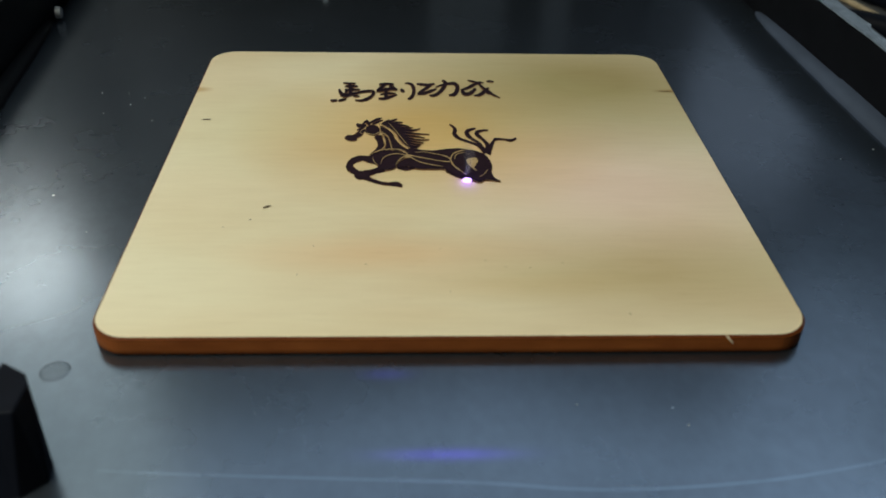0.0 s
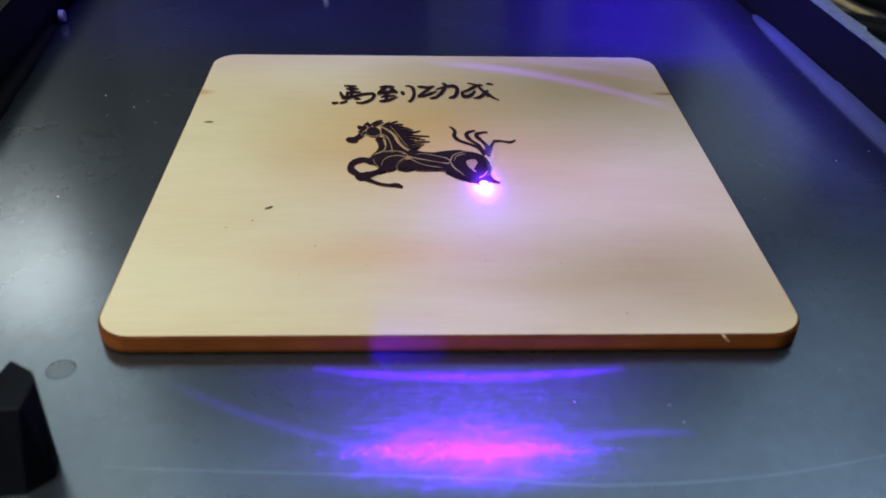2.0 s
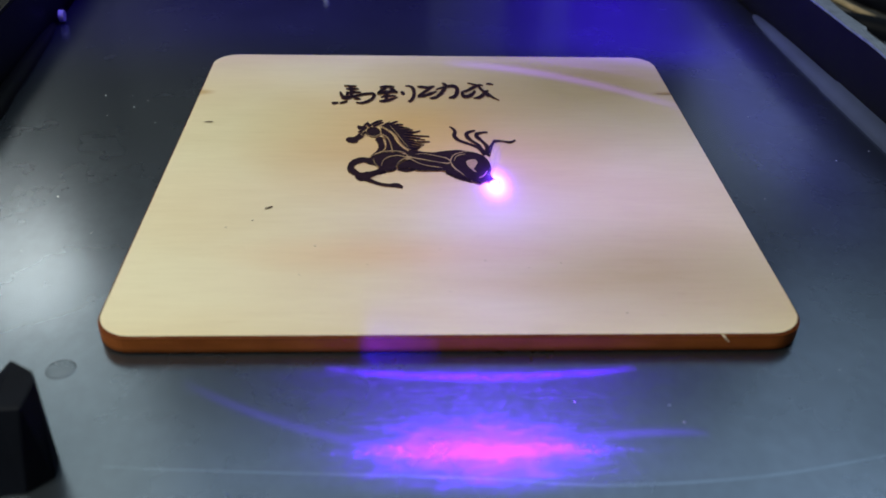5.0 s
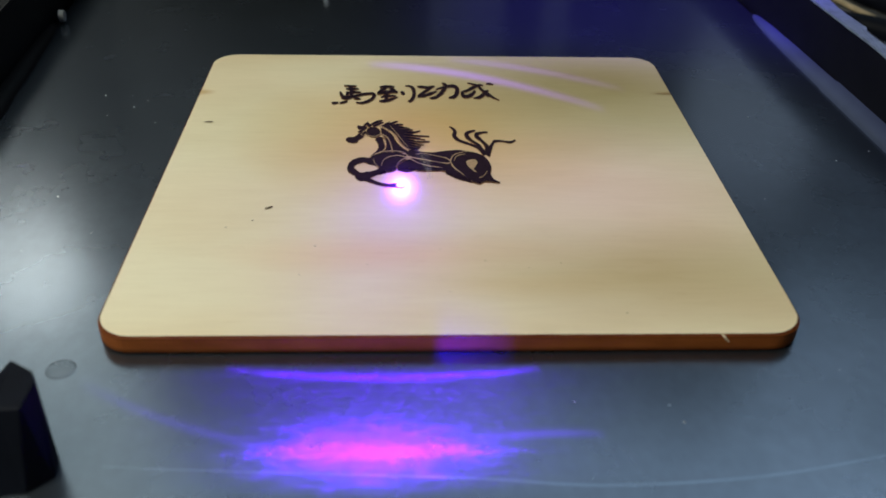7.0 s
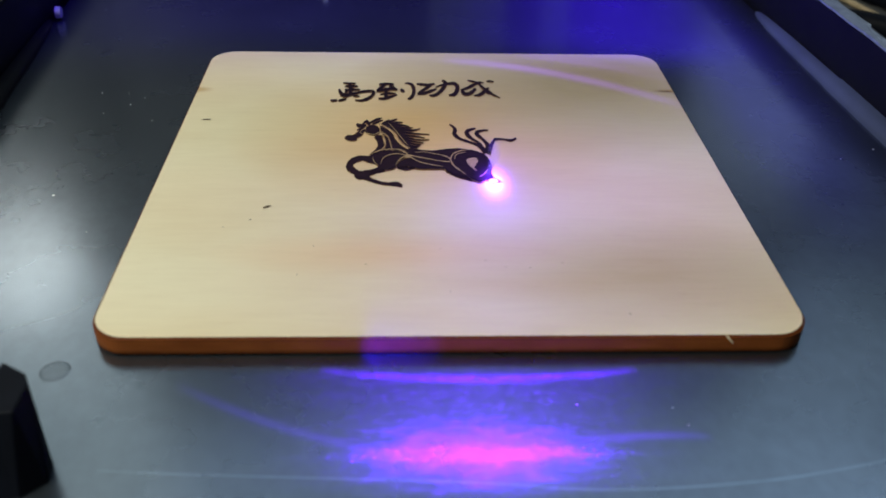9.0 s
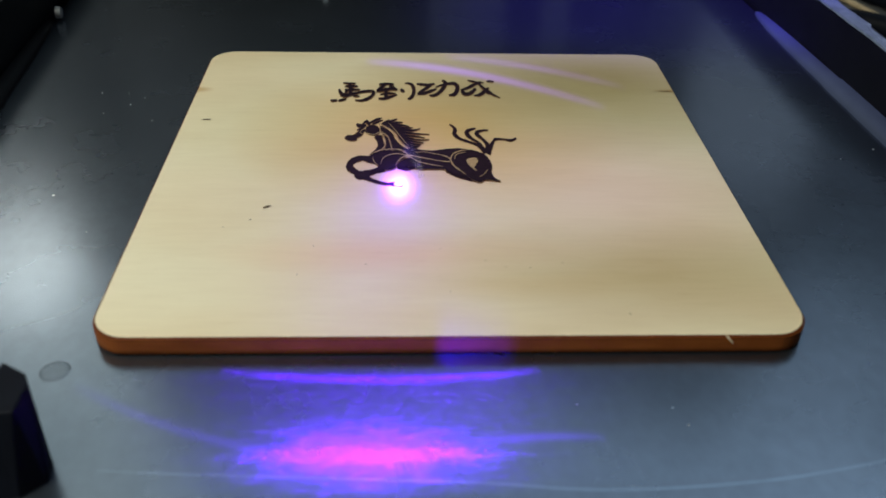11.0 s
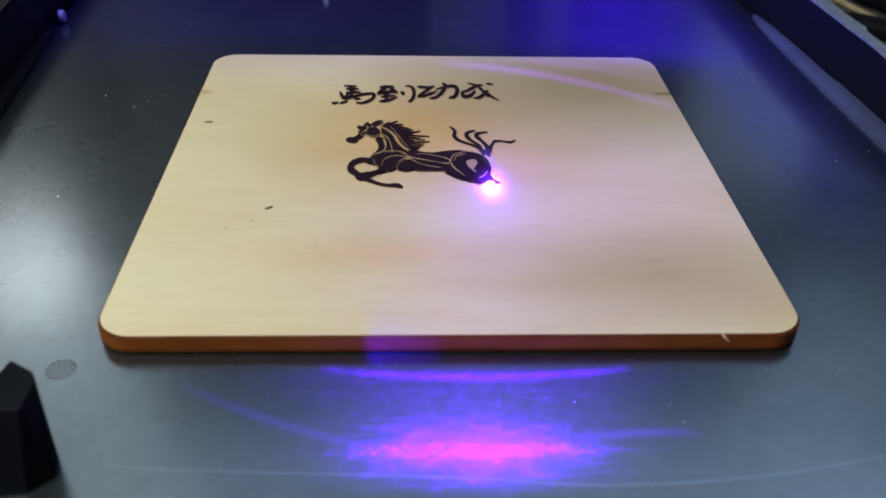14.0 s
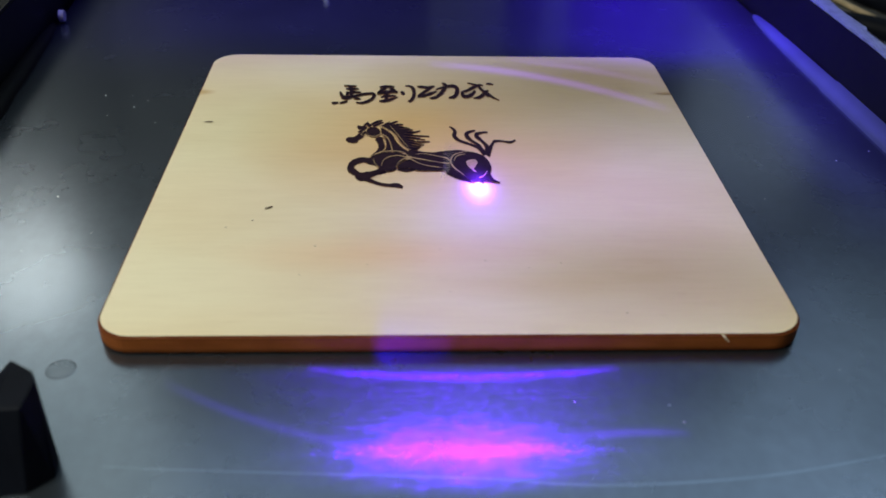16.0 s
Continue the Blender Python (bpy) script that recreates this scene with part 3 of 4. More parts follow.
def engraved_characters(board):
    bm, rim = bmesh.new(), bmesh.new()  # horse
    RIM[:] = [rim]
    brush(bm, [(-22.11, 74.28, 0.21), (-21.51, 74.01, 0.52), (-20.72, 74.29, 0.31)])
    brush(bm, [(-20.47, 74.03, 0.31), (-19.79, 74.31, 0.52), (-18.9, 74.86, 0.21)])
    brush(bm, [(-20.04, 82.7, 0.26), (-18.71, 82.43, 0.42), (-17.39, 82.45, 0.31)])
    brush(bm, [(-18.72, 82.72, 0.63), (-18.36, 80.43, 0.84), (-18.22, 77.62, 0.73)])
    brush(bm, [(-19.59, 80.98, 0.21), (-18.15, 81, 0.52), (-16.84, 81.02, 0.26)])
    brush(bm, [(-19.49, 79.27, 0.31), (-17.83, 79.3, 0.52), (-16.29, 79.32, 0.26)])
    brush(bm, [(-20.69, 79.54, 0.31), (-20.24, 77.86, 0.63), (-19.45, 76.49, 0.84), (-17.96, 77.06, 0.63), (-16.01, 78.21, 0.52), (-14.38, 78.79, 0.52), (-13.53, 78.24, 0.63), (-13.72, 76.57, 0.63), (-14.72, 74.92, 0.63), (-15.96, 74.09, 0.42), (-17.13, 74.34, 0.21)])
    brush(bm, [(-17.69, 76.24, 0.21), (-16.99, 76.25, 0.42), (-16.27, 75.99, 0.21)])
    brush(bm, [(-19.03, 79.56, 0.52), (-19.16, 77.6, 0.63)])
    sign = part('brush_character', bm, M_CHAR, board, 'burnt brush-written character')
    part('scorched_rim', rim, M_SCORCH, sign, 'brown scorched rim round the strokes')
    bm, rim = bmesh.new(), bmesh.new()  # arrive
    RIM[:] = [rim]
    brush(bm, [(-12.44, 81.95, 0.31), (-11.01, 82.27, 0.52), (-9.32, 82, 0.42)])
    brush(bm, [(-11.24, 81.97, 0.63), (-11.92, 80.24, 0.73), (-12.72, 78.82, 0.52), (-11.19, 79.12, 0.73), (-9.77, 79.71, 0.63), (-8.57, 79.44, 0.42)])
    brush(bm, [(-10.27, 81.12, 0.52), (-9.42, 80.28, 0.63), (-8.69, 79.16, 0.42)])
    brush(bm, [(-10.85, 80.54, 0.73), (-10.92, 77.72, 0.73), (-10.89, 75.79, 0.63)])
    brush(bm, [(-12.09, 77.15, 0.31), (-10.57, 77.73, 0.52), (-8.92, 77.75, 0.31)])
    brush(bm, [(-12.39, 75.22, 0.42), (-11.34, 75.24, 0.63), (-9.96, 76.08, 0.63), (-8.56, 77.2, 0.21)])
    brush(bm, [(-7.86, 80.02, 0.42), (-7.5, 79.18, 0.73), (-7.14, 78.34, 0.31)])
    brush(bm, [(-7.03, 82.91, 0.21), (-5.94, 82.64, 0.52), (-5.35, 81.49, 0.73), (-5.12, 79.21, 0.73), (-5.37, 76.97, 0.73), (-5.97, 75.32, 0.52), (-6.44, 75.58, 0.21)])
    sign = part('brush_character', bm, M_CHAR, board, 'burnt brush-written character')
    part('scorched_rim', rim, M_SCORCH, sign, 'brown scorched rim round the strokes')
    bm, rim = bmesh.new(), bmesh.new()  # merit
    RIM[:] = [rim]
    brush(bm, [(-4.49, 82.66, 0.31), (-3.65, 82.38, 0.63), (-2.2, 82.12, 0.63), (-0.74, 82.72, 0.42)])
    brush(bm, [(-1.48, 82.13, 0.52), (-2.35, 80.68, 0.63), (-3.33, 79.24, 0.63), (-4.3, 77.82, 0.42)])
    brush(bm, [(-4.42, 77.54, 0.42), (-3.12, 77.84, 0.63), (-1.67, 78.98, 0.63), (-0.33, 80.14, 0.31)])
    brush(bm, [(-0.54, 80.99, 0.21), (0.57, 81.87, 0.42), (2.17, 82.77, 0.63), (3.51, 82.79, 0.84), (4.05, 81.35, 0.84), (3.82, 79.07, 0.84), (3.15, 77.38, 0.73), (2.07, 77.08, 0.31)])
    brush(bm, [(0.9, 84.51, 0.31), (1.59, 83.34, 0.84), (1.27, 81.31, 0.84), (0.6, 79.3, 0.73), (-0.28, 77.6, 0.73), (-1.25, 76.76, 0.63), (-1.95, 77.02, 0.21)])
    sign = part('brush_character', bm, M_CHAR, board, 'burnt brush-written character')
    part('scorched_rim', rim, M_SCORCH, sign, 'brown scorched rim round the strokes')
    bm, rim = bmesh.new(), bmesh.new()  # achieve
    RIM[:] = [rim]
    brush(bm, [(6.4, 84.6, 0.21), (7.35, 84.03, 0.42), (8.29, 83.45, 0.42), (8.84, 82.59, 0.31)])
    brush(bm, [(4.69, 79.65, 0.21), (6.05, 80.52, 0.63), (7.61, 82.28, 0.63), (8.9, 83.46, 0.52), (9.74, 83.19, 0.21)])
    brush(bm, [(5.05, 79.65, 0.52), (5.2, 77.96, 0.84), (6.13, 77.7, 0.84), (7.15, 78.83, 0.73), (7.86, 80.55, 0.42)])
    brush(bm, [(8.74, 82.88, 0.42), (9.33, 80.86, 0.63), (10.41, 79.17, 0.63), (11.23, 77.49, 0.52), (12.64, 75.85, 0.16)])
    brush(bm, [(7.27, 76.88, 0.21), (8.36, 77.17, 0.63), (9.41, 78.59, 0.73), (10.25, 80.3, 0.52), (10.76, 80.6, 0.21)])
    brush(bm, [(10.41, 84.08, 0.21), (11.15, 84.09, 0.52), (11.98, 83.81, 0.26)])
    brush(bm, [(9.79, 78.87, 0.42), (10.66, 77.76, 0.52)])
    sign = part('brush_character', bm, M_CHAR, board, 'burnt brush-written character')
    part('scorched_rim', rim, M_SCORCH, sign, 'brown scorched rim round the strokes')
    RIM.clear()


def fleck(board, x, y, a, rx, ry, label, mat=None):
    bm = bmesh.new()
    c, s = math.cos(radians(a)), math.sin(radians(a))
    pts = []
    for k in range(14):
        u, w = math.cos(k * math.pi / 7), math.sin(k * math.pi / 7)
        r = 1 + 0.18 * math.sin(3 * k + x)
        pts.append((x + rx * u * c * r - ry * w * s, y + rx * u * s * r + ry * w * c))
    outline_face(bm, pts, 0.0)
    part("wood_fleck", bm, mat or M_CHAR, board, label)


def splinter(board):
    bm = bmesh.new()
    pts = [(0.0374, 0.0001, 0.00295), (0.0378, -0.0003, 0.0026), (0.0383, -0.0004, 0.0021)]
    rows = [[bm.verts.new((x + dx, y, z + dz)) for dx, dz in ((0.00016 * w, 0.00006), (-0.00016 * w, 0.00006), (0, -0.0001))] for (x, y, z), w in zip(pts, (1, 0.7, 0.2))]
    for a, b in zip(rows, rows[1:]):
        for k in range(3):
            bm.faces.new((a[k], a[(k + 1) % 3], b[(k + 1) % 3], b[k]))
    bm.faces.new(rows[0])
    bm.faces.new(rows[-1])
    bmesh.ops.recalc_face_normals(bm, faces=bm.faces)
    part("splinter", bm, M_WOOD, board, "pale wood splinter on the burnt edge")


def dust():
    rnd = random.Random(5)
    bm = bmesh.new()
    marks = [(-71.0, 83.6, 0.28), (-63.7, 78.1, 0.2), (-67.8, 41.8, 0.3), (77.0, 55.9, 0.2), (85.2, 59.9, 0.2), (28.9, -13.8, 0.25), (15.3, -10.0, 0.2), (27.7, -10.7, 0.16), (-57.6, 70.8, 0.18), (-68.1, 74.0, 0.16)]
    for _ in range(70):
        x, y = rnd.uniform(-84, 88), rnd.uniform(-24, 120)
        if abs(x) > 52 or y < -2 or y > 103:
            marks.append((x, y, rnd.uniform(0.04, 0.10)))
    for x, y, r in marks:
        bmesh.ops.create_icosphere(bm, subdivisions=1, radius=r / 1500, matrix=Matrix.Translation((x / 1000, y / 1000, r / 3000)) @ Matrix.Diagonal((rnd.uniform(0.6, 1.6), rnd.uniform(0.5, 1), 0.5, 1)))
    tagged(part("dust", bm, M_DUST), "pale dust specks scattered on the bed", "dust", kind="stuff")


# ---- added films that shape the laser light, and the spot ----
def screen(name, centre, x0, x1, y0, y1, wx, windows, cell, clear, label):
    """A thin black film over the bed with fine-grained windows (wx: their half width; windows: their y from and to).
    clear(x, y) gives what they let through, x and y in metres on the film from its centre."""
    co, faces, values = [], [], []

    def sheet(xs, ys, value):
        base, n = len(co), len(xs)
        gx, gy = np.meshgrid(xs, ys)
        co.extend(zip(gx.ravel().tolist(), gy.ravel().tolist(), [0.0] * gx.size))
        values.extend((np.clip(clear(gx.ravel(), gy.ravel()), 0, 1) if value else np.zeros(gx.size)).tolist())
        for j in range(len(ys) - 1):
            faces.extend((base + j * n + i, base + j * n + i + 1, base + (j + 1) * n + i + 1, base + (j + 1) * n + i) for i in range(n - 1))

    at = y0
    for a, b in windows:
        sheet([x0, x1], [at, a], False)
        sheet([x0, -wx], [a, b], False)
        sheet([wx, x1], [a, b], False)
        sheet(np.linspace(-wx, wx, round(2 * wx / cell)), np.linspace(a, b, round((b - a) / cell)), True)
        at = b
    sheet([x0, x1], [at, y1], False)
    me = bpy.data.meshes.new(name)
    me.from_pydata(co, [], faces)
    me.materials.append(M_FILM)
    ob = tagged(new(name, me), label, "laser screen")
    me.attributes.new("clear", "FLOAT", "POINT").data.foreach_set("value", np.array(values, np.float32))
    ob.location = (centre.x, centre.y, SCREEN)
    return ob


def bell(u, s):
    return np.exp(-(u / s) ** 2)


def speckle(x, y, cell, seed):
    """Smooth random mottling, mean about 1."""
    r = np.random.RandomState(seed)
    out = np.zeros_like(x)
    for k, (f, w) in enumerate(((1, 0.5), (2.3, 0.5))):
        g = r.rand(64, 64)
        u, v = x / cell * f % 63, y / cell * f % 63
        i, j = np.floor(u).astype(int), np.floor(v).astype(int)
        a, b = u - i, v - j
        out += w * (g[i, j] * (1 - a) * (1 - b) + g[i + 1, j] * a * (1 - b) + g[i, j + 1] * (1 - a) * b + g[i + 1, j + 1] * a * b)
    return out * 2


def beam_clear(x, y):
    k = (HEAD - TOP) / (HEAD - SCREEN) * 1000
    r = np.hypot(x * k * 1.1, (y * k + 0.2) / 1.9)
    X, Y = x * k, y * k
    c = bell(r, 1.7) + 0.025 * bell(r, 3.8) + 0.0076 * bell(r, 10)
    c = c + 0.021 * stroke(X, Y, -8, 54, 42, 31, 4.6, 1.8) + 0.0115 * stroke(X, Y, 10, 57, 48, 41, 2.4, 1.6)
    c = c + 0.003 * bell(X + 5, 11) / (1 + np.exp(Y / 3)) + 0.0017 * bell(X - 4, 40) * bell(Y + 8, 38)
    shut = np.hypot(X, (Y - 36 * k / 1000) / 1.5)
    # left slightly clear when shut, for the faint glow round the point
    return np.where((np.abs(X) < 64) & (Y > -42) & (Y < 60), c, 0.038 * bell(shut, 0.9) + 0.0057 * bell(shut, 2.3))


def stroke(x, y, x0, y0, x1, y1, sag, width):
    """A soft streak from one point to another, bowed by sag, in millimetres."""
    u = (x - x0) / (x1 - x0)
    line = y0 + (y1 - y0) * u + sag * 4 * u * (1 - u)
    return bell(y - line, width) * np.where((u > 0) & (u < 1), np.sin(np.clip(u, 0, 1) * math.pi) ** 0.7, 0)


def front_clear(x, y):
    """In millimetres on the bed, from the middle of the bright patch."""
    k = HEAD / (HEAD - SCREEN) * 1000
    X, Y = x * k, FRONT.y * 1000 + y * k
    n = speckle(X * 0.6 + 200, Y * 2.2 + 200, 1.3, 3)
    n = n * (0.25 + 1.1 * speckle(X * 0.8 + 300, Y * 1.8 + 300, 0.24, 8) ** 3) * 0.7
    # laser speckle: bright and dark grains, evenly mixed
    grains = np.minimum(-np.log(np.random.RandomState(11).rand(X.size).reshape(X.shape) + 1e-6), 4)
    c = 0.9 * bell(X, 7.2) ** 0.8 * bell(Y + 18.1, 0.95) * (0.05 + 0.5 * grains + 0.8 * n ** 2.5)
    lobe = 1 / (1 + np.exp((np.hypot(X / 10.8, (Y + 17.8) / 4.2) + 0.35 * (speckle(X * 0.6 + 90, Y * 1.6 + 90, 1.6, 5) - 1) - 1) / 0.17))
    c = c + 0.33 * lobe * (0.6 + 0.4 * n)
    edge = 1 / (1 + np.exp((np.abs(X) - 14.5 - 0.45 * (Y + 12)) / 4.6)) / (1 + np.exp((-23.5 - Y) / 0.8)) / (1 + np.exp((Y + 2.8) / 0.4))
    c = c + 0.050 * edge * (0.4 + 0.6 * n)
    c = c + 0.21 * stroke(X, Y, -21, -2.6, 23, -2.8, -1.9, 0.7) * (0.4 + 0.6 * n)
    c = c + 0.019 * stroke(X, Y, -40, -5.0, -6, -18.0, -2.4, 0.8) + 0.04 * stroke(X, Y, 4, -18.5, 30, -15.5, 1.4, 0.7)
    c = c * (np.abs(X) < 48) * (Y < 14) * (Y > -34)
    # left slightly clear when shut, for the faint glow that stays
    return c + 0.019 * bell(X, 7.0) * bell(Y - 104 + 18.0, 0.9) + 0.008 * bell(X + 8, 3.0) * bell(Y - 104 + 3.5, 0.9)


def edge_clear(x, y):
    """A sharp-sided block of light on the board's front edge, fading over its top."""
    k = HEAD / (HEAD - SCREEN) * 1000
    X, Y = x * k, EDGE.y * 1000 + y * k
    side = np.clip((6.0 - np.abs(X)) * 0.45, 0, 1) * (0.3 + 0.7 * np.clip((4 - X) / 8, 0, 1))
    wedge = np.clip(1 - np.abs(X + 4.6 + 0.5 * Y) / 0.9, 0, 1) * (Y > -3.5) * (Y < 0.3)
    return side * ((Y > -0.2) * (Y < 1.2) * 1.0 + 0.015 * (Y > 0) * bell(Y, 7.0)) + 0.25 * wedge


def back_clear(x, y):
    k = HEAD / (HEAD - SCREEN) * 1000
    X, Y = x * k, BACK.y * 1000 + y * k
    c = 0.8 * bell(X - 50, 32) / (1 + np.exp((107 - Y) / 4))
    c = c + 0.35 / (1 + np.exp((60 - X) / 3)) / (1 + np.exp((55 - Y) / 14)) / (1 + np.exp((Y - 112) / 6))
    c = c / (1 + np.exp((X - 76) / 4)) + 0.016 * bell(X - 26, 42) + 0.12 / (1 + np.exp((112 - Y) / 8)) / (1 + np.exp((X + 10) / 10)) / (1 + np.exp((-94 - X) / 7))
    return c / (1 + np.exp((Y - 178) / 7)) * (np.abs(X) < 130)


def laser_spot():
    bm = bmesh.new()
    bmesh.ops.create_icosphere(bm, subdivisions=3, radius=1)
    for v in bm.verts:
        v.co = Vector((v.co.x * 0.00085, v.co.y * 0.00068, v.co.z * 0.0004))
    return tagged(part("laser_spot", bm, M_SPOT, None, "", True), "tiny glowing violet-white burn point on the board", "laser spot")


def smoke_wisp():
    """Thin curls of smoke over the burn point."""
    rnd = random.Random(9)
    bm = bmesh.new()
    for a in range(4):
        x, y, z, w = rnd.uniform(-0.0003, 0.0003), 0.00015 * a, 0.0003, 0.00030
        lean, last = rnd.uniform(-0.12, 0.12), None
        for k in range(16):
            row = [bm.verts.new((x - w, y, z)), bm.verts.new((x + w, y, z))]
            if last:
                bm.faces.new((last[0], last[1], row[1], row[0]))
            last = row
            x, y, z, w = x + 0.0005 * (lean + 0.22 * math.sin(k * 0.5 + 0.7 * a)), y + 0.0001 * math.sin(k * 0.8 + 2 * a), z + 0.0005, w + 0.00005
    return tagged(part("smoke_wisp", bm, M_SMOKE, None, "", True), "faint pale grey smoke curl rising from the burn", "smoke")


# ---- loose things ----
def clutter():
    z = -0.030
    tube("wooden_stick", [(0.154, 0.252, z + 0.0011), (0.1602, 0.2302, z + 0.0011), (0.1660, 0.2097, z + 0.0011), (0.171, 0.190, z + 0.0011)], 0.0011, M_TAN, "thin pale tan wooden stick on the table", "stick")
    pts = [tuple(p) for p in spline([(0.158, 0.262, z + 0.003), (0.1675, 0.235, z + 0.003), (0.1725, 0.2245, z + 0.003), (0.180, 0.200, z + 0.003)], False, 8)]
    tube("black_cable", pts, 0.003, M_PLASTIC, "thick black cable on the table", "cable", 12)
    tube("black_cable", [tuple(p) for p in spline([(0.140, 0.205, z + 0.004), (0.158, 0.196, z + 0.004), (0.19, 0.150, z + 0.004)], False, 8)], 0.004, M_PLASTIC, "black cable on the table", "cable", 12)
    for x, y, a, w, d, m, t in ((0.164, 0.176, 20, 0.012, 0.022, M_TAPE, "blue-grey folded card on the table"), (0.205, 0.255, -15, 0.03, 0.03, M_TAN, "tan card on the table")):
        ob = tagged(part("card", box(bmesh.new(), -w, w, -d, d, 0, 0.0012, 0.0003), m), t, "card")
        ob.matrix_world = pose(x, y, z, 0, 0, a)


def clamp_block():
    ob = empty("corner_block", pose(0, 0, 0), label="black faceted plastic corner block on the bed", category="block")
    bm = bmesh.new()
    low = [(-0.0588, -0.0100), (-0.0552, -0.0085), (-0.0483, -0.0192), (-0.0479, -0.0219), (-0.0505, -0.0243), (-0.0640, -0.0262), (-0.0640, -0.0139)]
    top = [(-0.0540, -0.0131), (-0.0537, -0.0129), (-0.0507, -0.0147), (-0.0497, -0.0164), (-0.0498, -0.0211), (-0.0525, -0.0212), (-0.0532, -0.0190)]
    a = [bm.verts.new((x, y, 0.0)) for x, y in low]
    b = [bm.verts.new((x, y, 0.0105)) for x, y in top]
    for k in range(7):
        bm.faces.new((a[k], a[(k + 1) % 7], b[(k + 1) % 7], b[k]))
    bm.faces.new(b)
    bm.faces.new(a[::-1])
    bmesh.ops.recalc_face_normals(bm, faces=bm.faces)
    bmesh.ops.bevel(bm, geom=list(bm.edges), offset=0.00025, segments=2, profile=0.5, affect="EDGES")
    part("block_body", bm, M_PLASTIC, ob)


def disc(name, x, y, z, r, h, mat, label, category, tilt=None):
    bm = bmesh.new()
    bmesh.ops.create_cone(bm, cap_ends=True, segments=32, radius1=r, radius2=r * 0.9, depth=h)
    ob = tagged(part(name, bm, mat), label, category)
    ob.matrix_world = tilt @ pose(0, 0, 0) if tilt else pose(x, y, z)
    return ob


def scuff_line():
    """A thin worn line that wanders across the front of the bed."""
    bm, rows = bmesh.new(), []
    line = spline([(-43.0, -20.2), (-35.0, -20.8), (-21.5, -21.5), (-1.3, -22.5), (5.4, -23.0), (12.0, -23.7), (18.7, -23.95), (29.1, -23.5), (39.8, -22.3), (52.7, -19.7), (66.0, -16.3)], False, 8)
    for i, p in enumerate(line):
        u = i / (len(line) - 1)
        w = (0.10 + 0.34 * math.sin(math.pi * u) ** 0.6) * (1 + 0.3 * noise.noise((u * 40, 0, 0)))
        rows.append([bm.verts.new((p[0] / 1000, (p[1] + e * w) / 1000, 0.000012)) for e in (-0.5, 0.5)])
    for p, q in zip(rows, rows[1:]):
        bm.faces.new((p[0], q[0], q[1], p[1]))
    tagged(part("scratch", bm, M_SCUFF, None, "", True), "faint pale scratch line across the bed", "scratch")


structure()
rail("frame_rail", 0.0938, 0.1000, "black frame rail with pale foot and top strips")
rail("frame_rail", -0.0860, -0.0915, "black frame rail beside the bed")
column()
film_rig()
board = wooden_board()
engraved_horse(board)
engraved_characters(board)
fleck(board, -45.4, 65.2, 2, 0.95, 0.20, "small dark knot", M_SPECK)
fleck(board, -29.8, 33.3, 32, 0.72, 0.22, "small dark knot", M_SPECK)
fleck(board, -31.9, 29.3, 0, 0.2, 0.16, "tiny brown speck", M_SPECK)
fleck(board, 48.0, 79.5, 0, 1.5, 0.09, "fine dark crack")
for x, y, r in ((-35.9, 27.2, 0.14), (-21.1, 21.8, 0.16), (-1.5, 21.0, 0.1), (5.4, 17.8, 0.12), (17.1, 17.2, 0.13), (-22.9, 14.3, 0.13),
                (-12.8, 16.8, 0.12), (24.9, 4.7, 0.15), (8.3, 16.2, 0.1), (12.0, 15.9, 0.11), (-0.3, 9.9, 0.1)):
    fleck(board, x, y, 0, r * 0.9, r * 0.6, "tiny brown speck", M_SPECK)
splinter(board)
clamp_block()
disc("hole_plug", -0.0533, -0.003, 0.00001, 0.0020, 0.00003, M_HOLE, "flush round grey plug in the bed", "plug")
scuff_line()
disc("bolt", -0.0287, 0.1475, 0.0010, 0.0008, 0.0020, M_STEEL, "small pale steel bolt standing on the bed", "bolt")
m = FRAME @ pose(-0.0853, 0.132, 0.0019, 0, 90, 0)
disc("screw", 0, 0, 0, 0.0015, 0.0012, M_STEEL, "small round steel screw head in the rail", "screw", m)

dust()
clutter()

# light-shaping films, added out of view; their windows draw the laser patterns
beam_screen = screen("beam_screen", BEAM, -0.0235, 0.0235, -0.020, 0.058, 0.016, [(-0.0104, 0.0152), (0.0335, 0.0385)], 0.00011, beam_clear, "unseen black film added to let the laser beam through one point")
front_screen = screen("front_screen", FRONT, -0.026, 0.026, -0.014, 0.056, 0.012, [(-0.001, 0.0110), (0.0265, 0.0340)], 0.00004, front_clear, "unseen black film added to shape the reflected laser light")
back_screen = screen("back_screen", BACK, -0.190, 0.045, -0.045, 0.038, 0.033, [(-0.042, 0.020)], 0.0006, back_clear, "unseen black film added to shape the stray laser light")
edge_screen = screen("edge_screen", EDGE, -0.022, 0.022, -0.012, 0.090, 0.0022, [(0.0360, 0.0430)], 0.00006, edge_clear, "unseen black film added to throw laser light on an edge")
spot = laser_spot()
wisp = smoke_wisp()

# ---- what moves ----
# seconds, the burn point in millimetres, and whether beam, front patch and stray light are let through
SCAN = []
